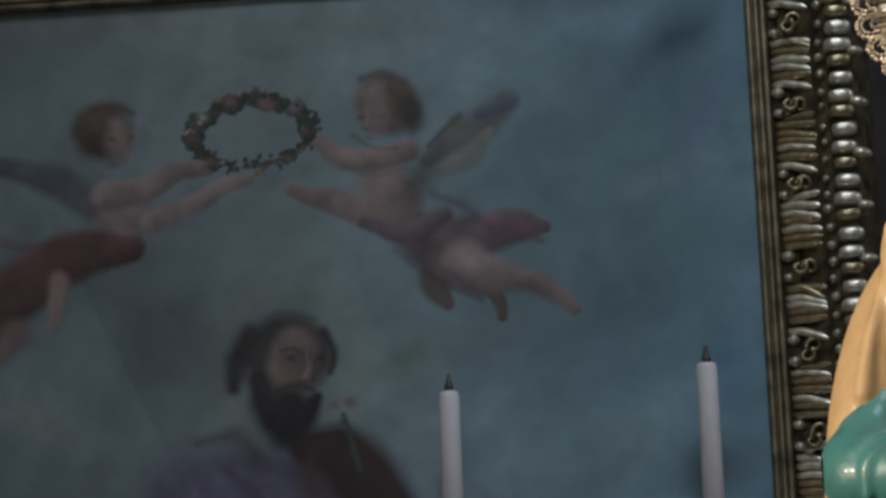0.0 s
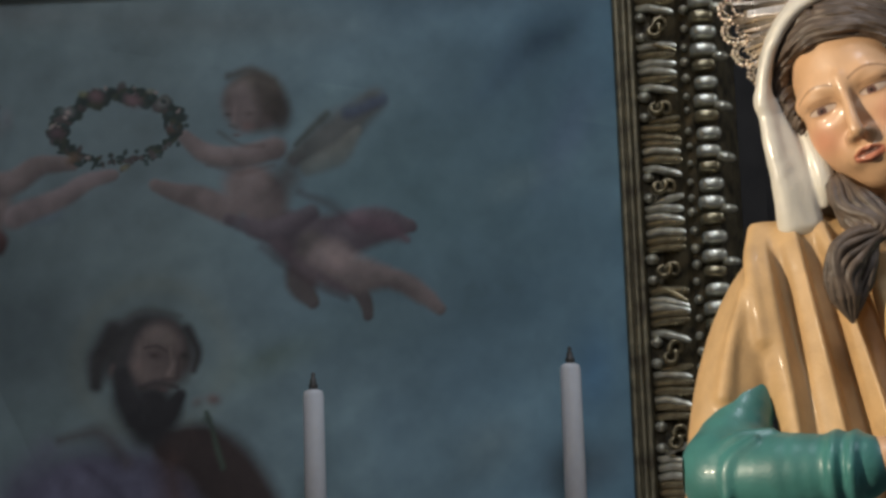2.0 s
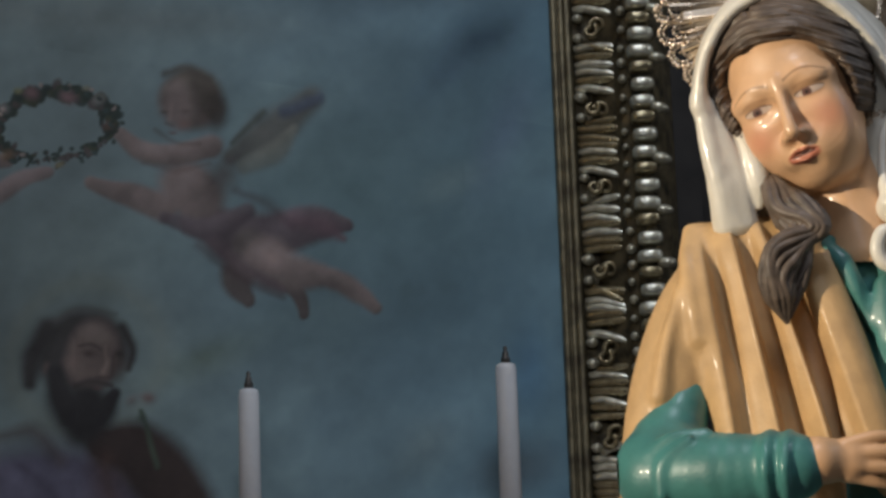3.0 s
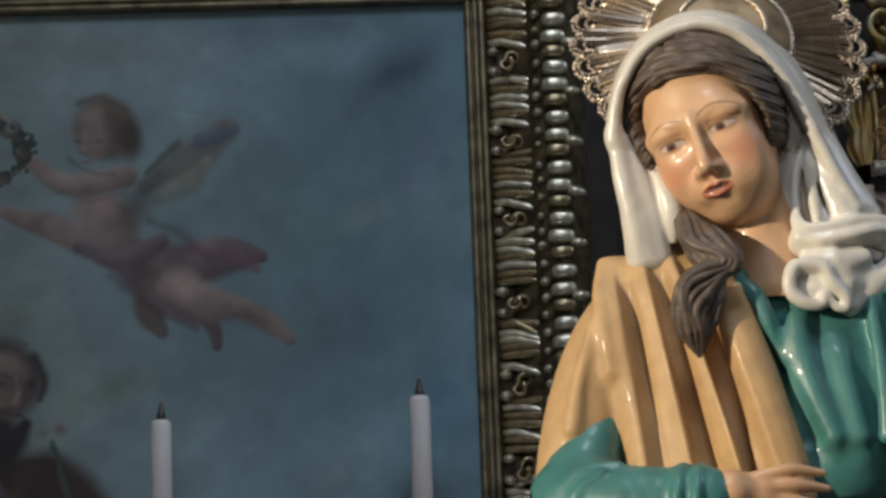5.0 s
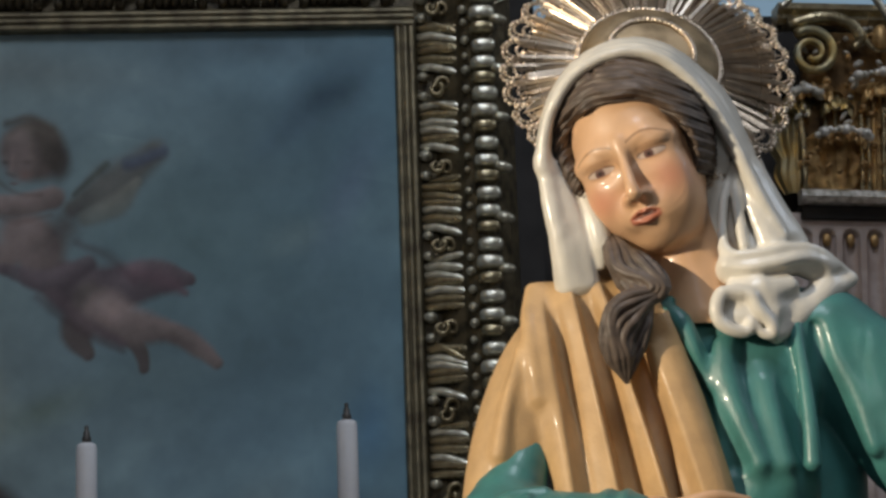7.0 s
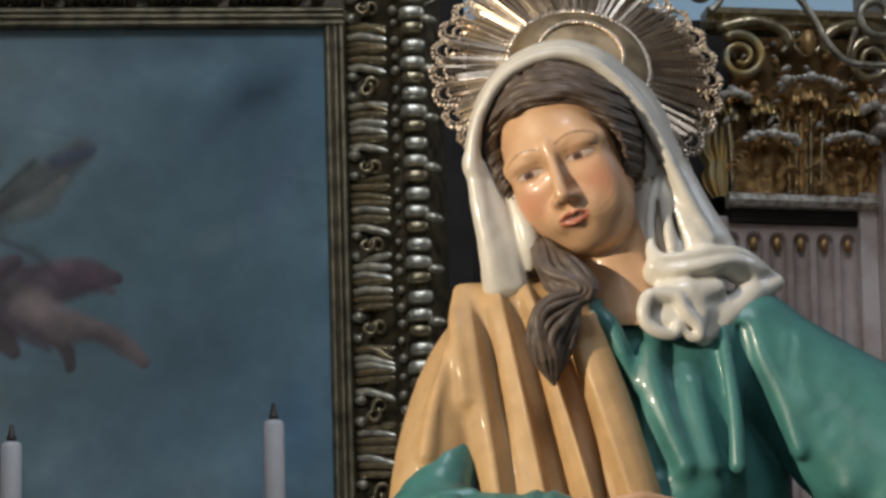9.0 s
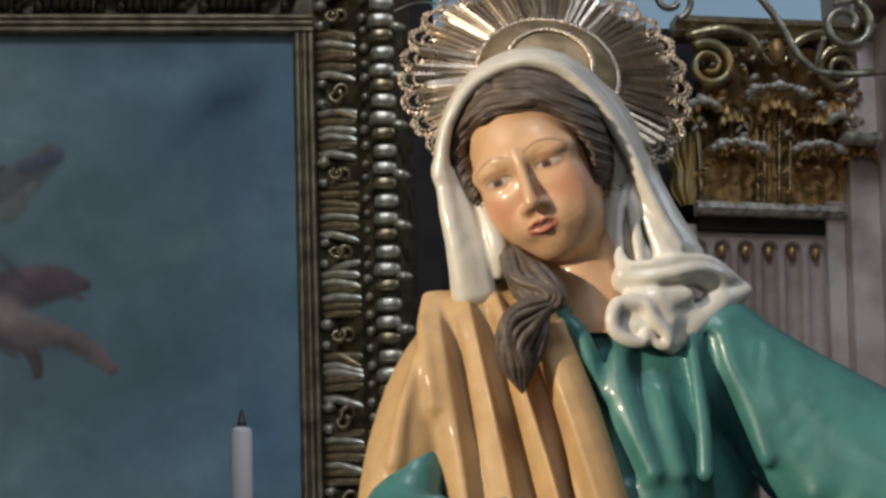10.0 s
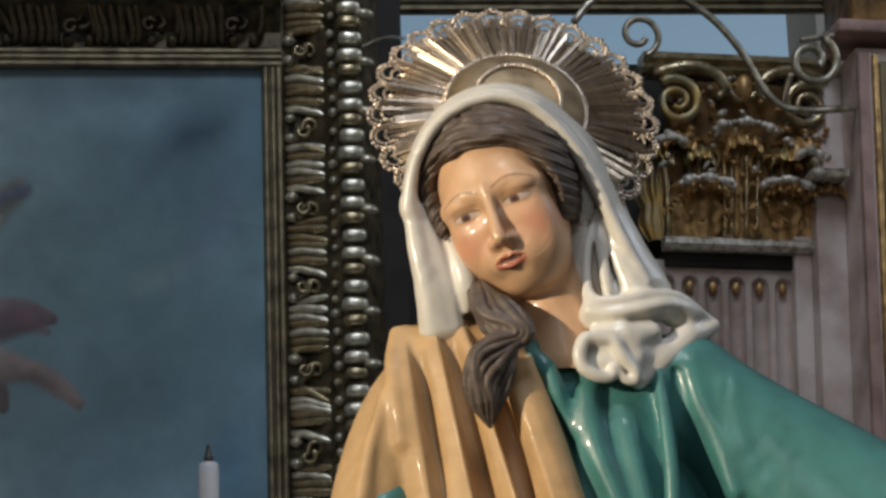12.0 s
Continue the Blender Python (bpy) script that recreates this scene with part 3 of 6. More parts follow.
class Field:
    """A block of space, sampled evenly, in which a solid is built up."""

    def __init__(self, lo, hi, h):
        self.h = h
        self.lo = np.array(lo, np.float32)
        n = np.ceil((np.array(hi) - np.array(lo)) / h).astype(int) + 1
        ax = [(self.lo[i] + h * np.arange(n[i])).astype(np.float32) for i in range(3)]
        self.P = np.stack(np.meshgrid(*ax, indexing="ij"), -1)
        self.D = np.full(n, 9.0, np.float32)

    def near(self, lo, hi):
        """The part of the block between two corners, with some room round it."""
        i = np.clip(np.floor((np.array(lo) - PAD - self.lo) / self.h).astype(int), 0, self.D.shape)
        j = np.clip(np.ceil((np.array(hi) + PAD - self.lo) / self.h).astype(int) + 1, 0, self.D.shape)
        return tuple(slice(p, q) for p, q in zip(i, j))

    def cone(self, a, b, ra, rb, flat=1.0):
        return self.chain([a, b], [ra, rb], flat, 1)

    def chain(self, pts, radii, flat=1.0, n=4):
        """A round-ended rod of changing thickness along a smooth line."""
        pts = np.array(smooth_path(pts, n) if n > 1 else pts, np.float32)
        if hasattr(radii, "__len__"):
            r = np.interp(np.linspace(0, len(radii) - 1, len(pts)), range(len(radii)), radii)
        else:
            r = [radii] * len(pts)
        k = np.array((1, flat, 1), np.float32)
        R3 = max(r) * np.array((1, 1 / flat, 1))
        s = self.near(pts.min(0) - R3, pts.max(0) + R3)
        d = np.full(self.D[s].shape, 9.0, np.float32)
        for i in range(len(pts) - 1):
            a, b = pts[i], pts[i + 1]
            R3 = max(r[i], r[i + 1]) * np.array((1, 1 / flat, 1))
            t = self.near(np.minimum(a, b) - R3, np.maximum(a, b) + R3)
            P = self.P[t]
            qx, qy, qz = P[..., 0] - a[0], (P[..., 1] - a[1]) * flat, P[..., 2] - a[2]
            c = (b - a) * k
            u = np.clip((qx * c[0] + qy * c[1] + qz * c[2]) / max(float(c @ c), 1e-9), 0, 1)
            e = np.sqrt((qx - u * c[0]) ** 2 + (qy - u * c[1]) ** 2 + (qz - u * c[2]) ** 2) - (r[i] + (r[i + 1] - r[i]) * u)
            w = tuple(slice(p.start - q.start, p.stop - q.start) for p, q in zip(t, s))
            d[w] = np.minimum(d[w], e)
        return s, d

    def ball(self, c, r, m=None):
        big = np.array([max(r)] * 3) if m is not None else np.array(r)
        s = self.near(np.array(c) - big, np.array(c) + big)
        q = (self.P[s] - np.array(c, np.float32))
        if m is not None:
            q = q @ np.array(m, np.float32)
        r = np.array(r, np.float32)
        k0 = np.sqrt(((q / r) ** 2).sum(-1))
        k1 = np.sqrt(((q / (r * r)) ** 2).sum(-1)) + 1e-6
        return s, (k0 * (k0 - 1) / k1).astype(np.float32)

    def add(self, solid, k=0.01):
        s, d = solid
        D = self.D[s]
        h = np.clip(0.5 + 0.5 * (D - d) / k, 0, 1)
        self.D[s] = D * (1 - h) + d * h - k * h * (1 - h)

    def cut(self, solid, k=0.006):
        s, d = solid
        D = self.D[s]
        h = np.clip(0.5 - 0.5 * (D + d) / k, 0, 1)
        self.D[s] = D * (1 - h) - d * h + k * h * (1 - h)

    def soften(self, times):
        """Wears sharp edges down."""
        for _ in range(times):
            for ax in range(3):
                D = np.moveaxis(self.D, ax, 0)
                D[1:-1] = 0.25 * D[:-2] + 0.5 * D[1:-1] + 0.25 * D[2:]

    def surface(self):
        """The solid's skin as points and four-sided faces."""
        D, h = self.D, self.h
        S = D < 0
        nx, ny, nz = D.shape
        c = np.zeros((nx - 1, ny - 1, nz - 1), np.int8)
        for i in (0, 1):
            for j in (0, 1):
                for k in (0, 1):
                    c += S[i:nx - 1 + i, j:ny - 1 + j, k:nz - 1 + k]
        act = np.argwhere((c > 0) & (c < 8))
        idx = np.full(c.shape, -1, np.int64)
        idx[tuple(act.T)] = np.arange(len(act))
        acc, cnt = np.zeros((len(act), 3)), np.zeros(len(act))
        corners = [(i, j, k) for i in (0, 1) for j in (0, 1) for k in (0, 1)]
        for a in corners:
            for b in corners:
                if a < b and sum(abs(p - q) for p, q in zip(a, b)) == 1:
                    A, B = act + a, act + b
                    da, db = D[tuple(A.T)], D[tuple(B.T)]
                    m = (da < 0) != (db < 0)
                    t = np.where(m, da / np.where(m, da - db, 1), 0)
                    acc += np.where(m[:, None], A + (B - A) * t[:, None], 0)
                    cnt += m
        V = self.lo + h * acc / cnt[:, None]
        quads = []
        for ax in range(3):
            sl0 = [slice(1, -1)] * 3
            sl1 = [slice(1, -1)] * 3
            sl0[ax], sl1[ax] = slice(0, -1), slice(1, None)
            s0, s1 = S[tuple(sl0)], S[tuple(sl1)]
            e = np.argwhere(s0 != s1)
            if not len(e):
                continue
            flip = s0[tuple(e.T)]
            o = np.ones(3, int)
            o[ax] = 0
            e = e + o
            u, v = [i for i in range(3) if i != ax]
            du, dv = np.eye(3, dtype=int)[u], np.eye(3, dtype=int)[v]
            q = np.stack([idx[tuple((e - du - dv).T)], idx[tuple((e - dv).T)], idx[tuple(e.T)], idx[tuple((e - du).T)]], 1)
            if ax == 1:
                flip = ~flip
            q = np.where(flip[:, None], q, q[:, ::-1])
            quads.append(q)
        Q = np.concatenate(quads)
        return V, Q[(Q >= 0).all(1)]


R = 0.0007          # one sculptor's unit in metres
HR = R * 1.16       # and for the head


def head_frame():
    """Turn of the head: bowed, leaning to its right shoulder and looking aside."""
    return np.array(Matrix.Rotation(radians(-17.5), 3, "Y") @ Matrix.Rotation(radians(-22.5), 3, "Z") @ Matrix.Rotation(radians(6), 3, "X"))


HEAD_C = np.array((-0.0181, -0.0810, 1.4847))
HEAD_M = head_frame()      # columns: the head's own right, back and up


def hp(x, y, z):
    """A point of the head: to its side, up and forward, in sculptor's units."""
    return HEAD_C + HEAD_M @ (np.array((x, -z, y)) * HR)


def hr(x, y, z):
    return (x * HR, z * HR, y * HR)


def skin_head():
    f = Field(HEAD_C - np.array((0.110, 0.140, 0.215)), HEAD_C + np.array((0.140, 0.060, 0.105)), 0.0011)
    m = HEAD_M
    f.add(f.ball(hp(0, 30, -10), hr(98, 122, 110), m))
    f.add(f.ball(hp(0, -20, 36), hr(80, 104, 68), m), 0.02)          # the mask of the face
    f.add(f.ball(hp(6, -50, 6), hr(84, 72, 80), m), 0.02)           # jaws
    f.add(f.ball(hp(0, -110, 64), hr(31, 30, 29), m), 0.028)        # chin
    f.add(f.ball(hp(18, -104, 26), hr(44, 36, 46), m), 0.03)        # soft flesh under the jaw
    for s in (-1, 1):
        f.add(f.ball(hp(34 * s, -84, 22), hr(30, 42, 44), m), 0.03)   # jowls
        f.add(f.ball(hp(46 * s, -44, 70), hr(32, 46, 26), m), 0.026)  # cheeks
        f.cut(f.ball(hp(38 * s, 4, 128), hr(30, 17, 27), m), 0.020)  # eye hollows
        f.add(f.ball(hp(41 * s, 0, 80), hr(23, 19, 20), m), 0.004)  # eyes
        f.add(f.ball(hp(41 * s, 14, 80), hr(27, 10, 21), m), 0.0022)  # upper lids, lowered
        f.add(f.ball(hp(41 * s, -14, 78), hr(25, 7, 19), m), 0.003)  # lower lids
        f.add(f.chain([hp(16 * s, 24, 92), hp(45 * s, 31, 92), hp(74 * s, 19, 72)], 0.0045), 0.026)  # brows
        f.add(f.ball(hp(100 * s, -14, -5), hr(9, 30, 17), m), 0.006)  # ears
        f.cut(f.ball(hp(106 * s, -10, 4), hr(6, 18, 8), m), 0.005)
        f.add(f.ball(hp(14 * s, -55, 112), hr(9, 8, 12), m), 0.005)   # wings of the nose
        f.cut(f.ball(hp(7 * s, -65, 122), hr(4.5, 4, 7), m), 0.003)
    f.add(f.chain([hp(0, 34, 101), hp(0, 14, 108), hp(0, -16, 121), hp(0, -40, 133), hp(0, -51, 135)], [0.0062, 0.0060, 0.0068, 0.0080, 0.0094]), 0.009)   # nose
    f.add(f.ball(hp(0, -80, 96), hr(34, 24, 15), m), 0.018)
    f.add(f.ball(hp(32, -84, 56), hr(34, 34, 36), m), 0.03)
    f.add(f.chain([hp(-25, -86, 103), hp(-9, -79, 116), hp(0, -81, 117), hp(9, -79, 116), hp(25, -85, 103)], [0.0014, 0.0024, 0.0021, 0.0024, 0.0014]), 0.004)   # lips
    f.add(f.chain([hp(-20, -91, 105), hp(0, -97, 113), hp(20, -91, 105)], [0.0018, 0.0036, 0.0018]), 0.005)
    f.cut(f.chain([hp(-20, -87, 110), hp(0, -88, 121), hp(20, -86, 110)], [0.0008, 0.0018, 0.0008]), 0.002)
    f.cut(f.chain([hp(-14, -110, 112), hp(14, -110, 112)], 0.0040), 0.014)     # dip over the chin
    # neck
    f.add(f.cone((0.0300, -0.0600, 1.4073), (0.0550, -0.0635, 1.2880), 0.0480, 0.0560), 0.010)
    V, Q = f.surface()
    # the painted flesh: lips, blush, brows, eyes
    q = ((V - HEAD_C) @ HEAD_M) / HR
    x, y, z = q[:, 0], q[:, 2], -q[:, 1]
    C = np.tile((0.70, 0.43, 0.245), (len(V), 1))

    def dab(w, colour):
        w = np.clip(w, 0, 1)[:, None]
        C[:] = C * (1 - w) + np.array(colour) * w

    front = z > 40
    for s in (-1, 1):
        dab(0.55 * np.exp(-(((x - 58 * s) / 30) ** 2 + ((y + 44) / 28) ** 2)) * front, (0.68, 0.23, 0.14))
        along = np.clip((np.abs(x) - 12) / 64, 0, 1)
        arch = 26 + 13 * np.sin(np.pi * np.clip(along * 0.9 + 0.05, 0, 1)) - 6 * along
        dab(0.72 * np.clip(1.5 - np.abs(y - arch) / (2.2 - 1.0 * along), 0, 1) * ((np.abs(x - 44 * s) < 32) & front), (0.24, 0.115, 0.05))
        u = (x - 42 * s) / 23
        top = 5.5 * np.sqrt(np.clip(1 - u * u, 0, 1))
        low = -6.5 * np.sqrt(np.clip(1 - u * u, 0, 1))
        inside = np.clip(np.minimum(top - y, y - low) / 1.4 + 0.3, 0, 1) * front * (np.abs(u) < 1)
        dab(inside * 0.9, (0.66, 0.54, 0.46))
        i = np.hypot(x - 41 * s + 3, y + 1.0)
        dab(np.clip((8.6 - i) / 1.6, 0, 1) * inside, (0.15, 0.075, 0.065))
        dab(np.clip((3.2 - i) / 1.2, 0, 1) * inside, (0.015, 0.012, 0.012))
        dab(0.7 * np.clip(1.5 - np.abs(y - top - 0.5) / 1.5, 0, 1) * ((np.abs(u) < 1.02) & front), (0.13, 0.05, 0.03))
        dab(0.35 * np.clip(1.3 - np.abs(y - low) / 1.5, 0, 1) * ((np.abs(u) < 0.98) & front), (0.40, 0.16, 0.10))
        dab(0.35 * np.clip(1.4 - np.abs(y - top - 9.5) / 2.2, 0, 1) * ((np.abs(u) < 0.95) & front), (0.40, 0.18, 0.09))
    lip = np.maximum(np.abs(x) / 26, np.abs(y + 89) / np.clip(12.5 - 0.012 * x * x, 3, 20))
    dab(np.clip((1.06 - lip) * 5, 0, 0.85) * (z > 92), (0.50, 0.135, 0.08))
    dab(np.clip(1.4 - np.abs(y + 87.5) / 1.3, 0, 1) * ((np.abs(x) < 19) & (z > 92)) * 0.95, (0.05, 0.014, 0.012))
    dab(0.7 * np.clip(1.4 - np.abs(y + 85.0) / 1.3, 0, 1) * ((np.abs(x - 4) < 9) & (z > 92)), (0.62, 0.52, 0.44))
    return V, Q, C


def hair():
    f = Field(HEAD_C - np.array((0.17, 0.15, 0.30)), HEAD_C + np.array((0.14, 0.10, 0.17)), 0.0015)
    m = HEAD_M
    f.add(f.ball(hp(0, 34, -12), hr(128, 146, 126), m))
    f.add(f.ball(hp(-92, 6, 22), hr(22, 60, 44), m), 0.02)
    f.add(f.ball(hp(92, 20, 0), hr(24, 66, 60), m), 0.02)
    f.cut(f.ball(hp(-6, -40, 108), hr(84, 142, 112), m), 0.008)
    f.cut(f.ball(hp(4, 44, 118), hr(92, 52, 70), m), 0.010)
    f.cut(f.ball(hp(66, -6, 84), hr(40, 66, 60), m), 0.008)
    f.cut(f.ball(hp(44, 52, 112), hr(52, 40, 60), m), 0.012)
    f.cut(f.ball(hp(-52, 40, 108), hr(40, 44, 60), m), 0.012)
    f.cut(f.ball(hp(-16, 88, 126), hr(22, 32, 40), m), 0.012)
    f.cut(f.ball(hp(-54, 58, 82), hr(34, 40, 54), m), 0.018)       # her right temple
    f.cut(f.ball(hp(0, -140, 20), hr(150, 96, 150), m), 0.02)
    # waves combed from the parting
    q = ((f.P - HEAD_C.astype(np.float32)) @ HEAD_M.astype(np.float32)) / HR
    x, y, z = q[..., 0], q[..., 2], -q[..., 1]
    side = np.abs(x + 14)
    sweep_ = y + 0.0042 * side * side
    f.D = f.D + 0.0012 * np.sin(sweep_ * 0.26 + 1.3 * np.sin(x * 0.06) + z * 0.05) + 0.0008 * np.sin(sweep_ * 0.62 + 0.9 * np.sin(x * 0.09)) + 0.0004 * np.sin(sweep_ * 1.25 + x * 0.08)
    f.cut(f.chain([hp(-14, 88, 128), hp(-10, 132, 108), hp(-4, 165, 30)], 0.0021), 0.006)
    # the long lock that falls on the shoulder: two twisted tresses
    for way, widths in (([hp(-84, -64, 20), (-0.0580, -0.1170, 1.3685), (-0.0485, -0.1350, 1.3435), (-0.0284, -0.1480, 1.3255), (-0.0148, -0.1560, 1.3066), (-0.0276, -0.1570, 1.2909)], (12, 26, 33, 30, 24, 9)),
                        ([(-0.0623, -0.1180, 1.3509), (-0.0484, -0.1380, 1.3214), (-0.0343, -0.1500, 1.3080), (-0.0442, -0.1520, 1.2964)], (12, 22, 20, 10)),
                        ([(-0.0093, -0.1560, 1.3023), (-0.0401, -0.1610, 1.2889), (-0.0607, -0.1630, 1.2704), (-0.0678, -0.1620, 1.2461), (-0.0637, -0.1600, 1.2205), (-0.0571, -0.1540, 1.1893)], (11, 24, 31, 29, 24, 3)),
                        ([(-0.0273, -0.1540, 1.2873), (-0.0369, -0.1560, 1.2644), (-0.0442, -0.1550, 1.2365), (-0.0538, -0.1520, 1.1952)], (12, 20, 17, 3))):
        spine = smooth_path(way, 5)
        wide = np.interp(np.linspace(0, 1, len(spine)), np.linspace(0, 1, len(widths)), widths)
        for o in range(8):
            w = -1 + 2 * o / 7
            pts = []
            for i, p in enumerate(spine):
                d = spine[min(i + 1, len(spine) - 1)] - spine[max(i - 1, 0)]
                d = d / np.linalg.norm(d)
                side = np.cross(d, (0, -1, 0))
                a = w * 1.35 + 0.25 * math.sin(i * 0.35 + o)
                pts.append(p + side * (math.sin(a) * wide[i] * R) + np.array((0, -1, 0)) * (math.cos(a) * wide[i] * R * 0.5))
            f.add(f.chain(pts, [wide[i] * R * (0.19 + 0.05 * (o % 3)) for i in range(len(pts))], n=1), 0.0006)
        f.add(f.chain(spine, [w * R * 0.42 for w in wide], n=1), 0.001)
    V, Q = f.surface()
    return V, Q, None


def veil():
    f = Field(np.array((-0.2185, -0.19, 1.1831)), np.array((0.3027, 0.12, 1.6829)), 0.0019)
    # hood behind the head
    f.add(f.ball((-0.0027, -0.0400, 1.5197), (0.113, 0.115, 0.116)))
    f.add(f.cone((-0.0056, -0.0320, 1.4746), (0.0096, -0.0320, 1.3093), 0.0980, 0.0940), 0.04)
    front = f.P[..., 1] + 0.0894
    f.cut((tuple(slice(0, n) for n in f.D.shape), front), 0.004)
    f.cut(f.ball((-0.0032, -0.1020, 1.3393), (0.085, 0.09, 0.085)), 0.01)
    # the cloth from its front rim back over the head
    rim = np.array(smooth_path([(-0.1440, -0.1060, 1.4772), (-0.1407, -0.1120, 1.5126), (-0.1285, -0.1180, 1.5533), (-0.1049, -0.1240, 1.5881), (-0.0721, -0.1290, 1.6092), (-0.0344, -0.1320, 1.6181), (0.0041, -0.1310, 1.6117), (0.0359, -0.1270, 1.5896), (0.0652, -0.1220, 1.5572), (0.0892, -0.1160, 1.5183), (0.1071, -0.1120, 1.4798), (0.1258, -0.1090, 1.4358), (0.1542, -0.1060, 1.3809)], 4))
    back = np.array(smooth_path([(-0.1338, -0.0450, 1.4931), (-0.1306, -0.0450, 1.5249), (-0.1172, -0.0450, 1.5767), (-0.0875, -0.0450, 1.6205), (-0.0514, -0.0450, 1.6462), (-0.0091, -0.0450, 1.6556), (0.0334, -0.0450, 1.6448), (0.0735, -0.0450, 1.6152), (0.1056, -0.0450, 1.5765), (0.1266, -0.0450, 1.5302), (0.1422, -0.0450, 1.4842), (0.1606, -0.0450, 1.4362), (0.1838, -0.0500, 1.3874)], 4))
    for t in (0.0, 0.2, 0.4, 0.6, 0.8, 1.0):
        bulge = 0.004 * math.sin(math.pi * t)
        line = rim * (1 - t) + back * t + (0, 0, bulge)
        f.add(f.chain(line, 0.0072 + 0.0028 * min(1, 3 * t), n=1), 0.003 if t == 0 else 0.012)
    f.add(f.chain(rim[8:] + (0.002, -0.003, 0), 0.0058, n=1), 0.006)
    # hanging fall on her right: an outer fold, a hollow and an inner fold
    f.add(f.chain([(-0.1424, -0.1000, 1.4876), (-0.1365, -0.1040, 1.4349), (-0.1260, -0.1040, 1.3836), (-0.1152, -0.0920, 1.3244)], [0.0080, 0.0115, 0.0140, 0.0190]), 0.014)
    f.add(f.chain([(-0.1288, -0.0900, 1.4754), (-0.1124, -0.0960, 1.4220), (-0.1012, -0.0960, 1.3706), (-0.0948, -0.0900, 1.3282)], [0.0110, 0.0150, 0.0170, 0.0190]), 0.014)
    f.add(f.chain([(-0.1019, -0.0820, 1.4713), (-0.0883, -0.0980, 1.4361), (-0.0770, -0.1060, 1.3974), (-0.0736, -0.1060, 1.3718), (-0.0740, -0.1020, 1.3487)], [0.0040, 0.0110, 0.0145, 0.0125, 0.0060], 1.3), 0.008)
    f.cut(f.chain([(-0.1171, -0.1220, 1.4523), (-0.1057, -0.1220, 1.4084), (-0.0968, -0.1220, 1.3576), (-0.0923, -0.1180, 1.3296)], [0.0014, 0.0044, 0.0050, 0.0034]), 0.012)
    f.cut(f.chain([(-0.1150, -0.1240, 1.3935), (-0.1129, -0.1260, 1.3569), (-0.1156, -0.1220, 1.3254)], [0.0014, 0.0036, 0.0030]), 0.010)
    # hanging fall on her left: edge, two folds and a broad smooth panel
    f.add(f.chain([(0.1019, -0.0920, 1.4798), (0.0868, -0.0980, 1.4350), (0.0798, -0.1080, 1.3884), (0.0799, -0.1200, 1.3455)], [0.0035, 0.0058, 0.0062, 0.0070]), 0.004)
    f.add(f.chain([(0.1045, -0.0940, 1.4793), (0.1010, -0.1040, 1.4335), (0.1042, -0.1160, 1.3681)], [0.0042, 0.0072, 0.0075]), 0.003)
    f.add(f.chain([(0.1122, -0.0980, 1.4722), (0.1237, -0.1040, 1.4185), (0.1416, -0.1100, 1.3654)], [0.0060, 0.0120, 0.0160], 1.4), 0.008)
    f.add(f.chain([(0.1284, -0.0800, 1.4617), (0.1486, -0.0780, 1.4171), (0.1733, -0.0750, 1.3729)], [0.0180, 0.0210, 0.0230]), 0.016)
    f.add(f.chain([(0.0975, -0.0750, 1.4481), (0.1073, -0.0850, 1.3860), (0.1180, -0.0950, 1.3469)], [0.0100, 0.0160, 0.0200]), 0.010)
    f.cut(f.chain([(0.0893, -0.1210, 1.4220), (0.0898, -0.1260, 1.3915), (0.0967, -0.1360, 1.3651)], [0.0012, 0.0034, 0.0026]), 0.004)
    f.cut(f.chain([(0.1111, -0.1240, 1.4322), (0.1127, -0.1290, 1.3979), (0.1174, -0.1340, 1.3676)], [0.0012, 0.0042, 0.0030]), 0.005)
    # gathered cloth on the shoulder
    f.add(f.chain([(0.0856, -0.1100, 1.3367), (0.1298, -0.1080, 1.3425), (0.1838, -0.0960, 1.3497), (0.2397, -0.0720, 1.3321)], [0.0190, 0.0210, 0.0180, 0.0080]), 0.010)
    f.add(f.chain([(0.0787, -0.1160, 1.3646), (0.0919, -0.1270, 1.3519), (0.1263, -0.1290, 1.3540), (0.1575, -0.1200, 1.3616), (0.1975, -0.1040, 1.3633), (0.2299, -0.0860, 1.3462), (0.2481, -0.0740, 1.3323)], [0.0060, 0.0072, 0.0075, 0.0072, 0.0062, 0.0052, 0.0040]), 0.009)
    f.add(f.chain([(0.0807, -0.1220, 1.3400), (0.1065, -0.1330, 1.3345), (0.1471, -0.1300, 1.3420), (0.1833, -0.1150, 1.3493), (0.2224, -0.0920, 1.3421)], [0.0066, 0.0080, 0.0080, 0.0070, 0.0050]), 0.009)
    f.cut(f.chain([(0.1211, -0.1400, 1.3242), (0.1450, -0.1360, 1.3255), (0.1704, -0.1260, 1.3303)], [0.0010, 0.0022, 0.0010]), 0.002)
    # smooth panel below, a dark hollow and the hanging edge
    f.add(f.chain([(0.0902, -0.1240, 1.3076), (0.1203, -0.1280, 1.3051), (0.1547, -0.1200, 1.3121)], [0.0150, 0.0200, 0.0150], 1.2), 0.010)
    f.add(f.chain([(0.1138, -0.1240, 1.3045), (0.1287, -0.1260, 1.2809), (0.1351, -0.1240, 1.2596)], [0.0210, 0.0190, 0.0130], 1.2), 0.010)
    f.add(f.chain([(0.2417, -0.0780, 1.3271), (0.1990, -0.0980, 1.3044), (0.1651, -0.1120, 1.2737), (0.1354, -0.1200, 1.2503)], [0.0055, 0.0125, 0.0120, 0.0080], 1.2), 0.008)
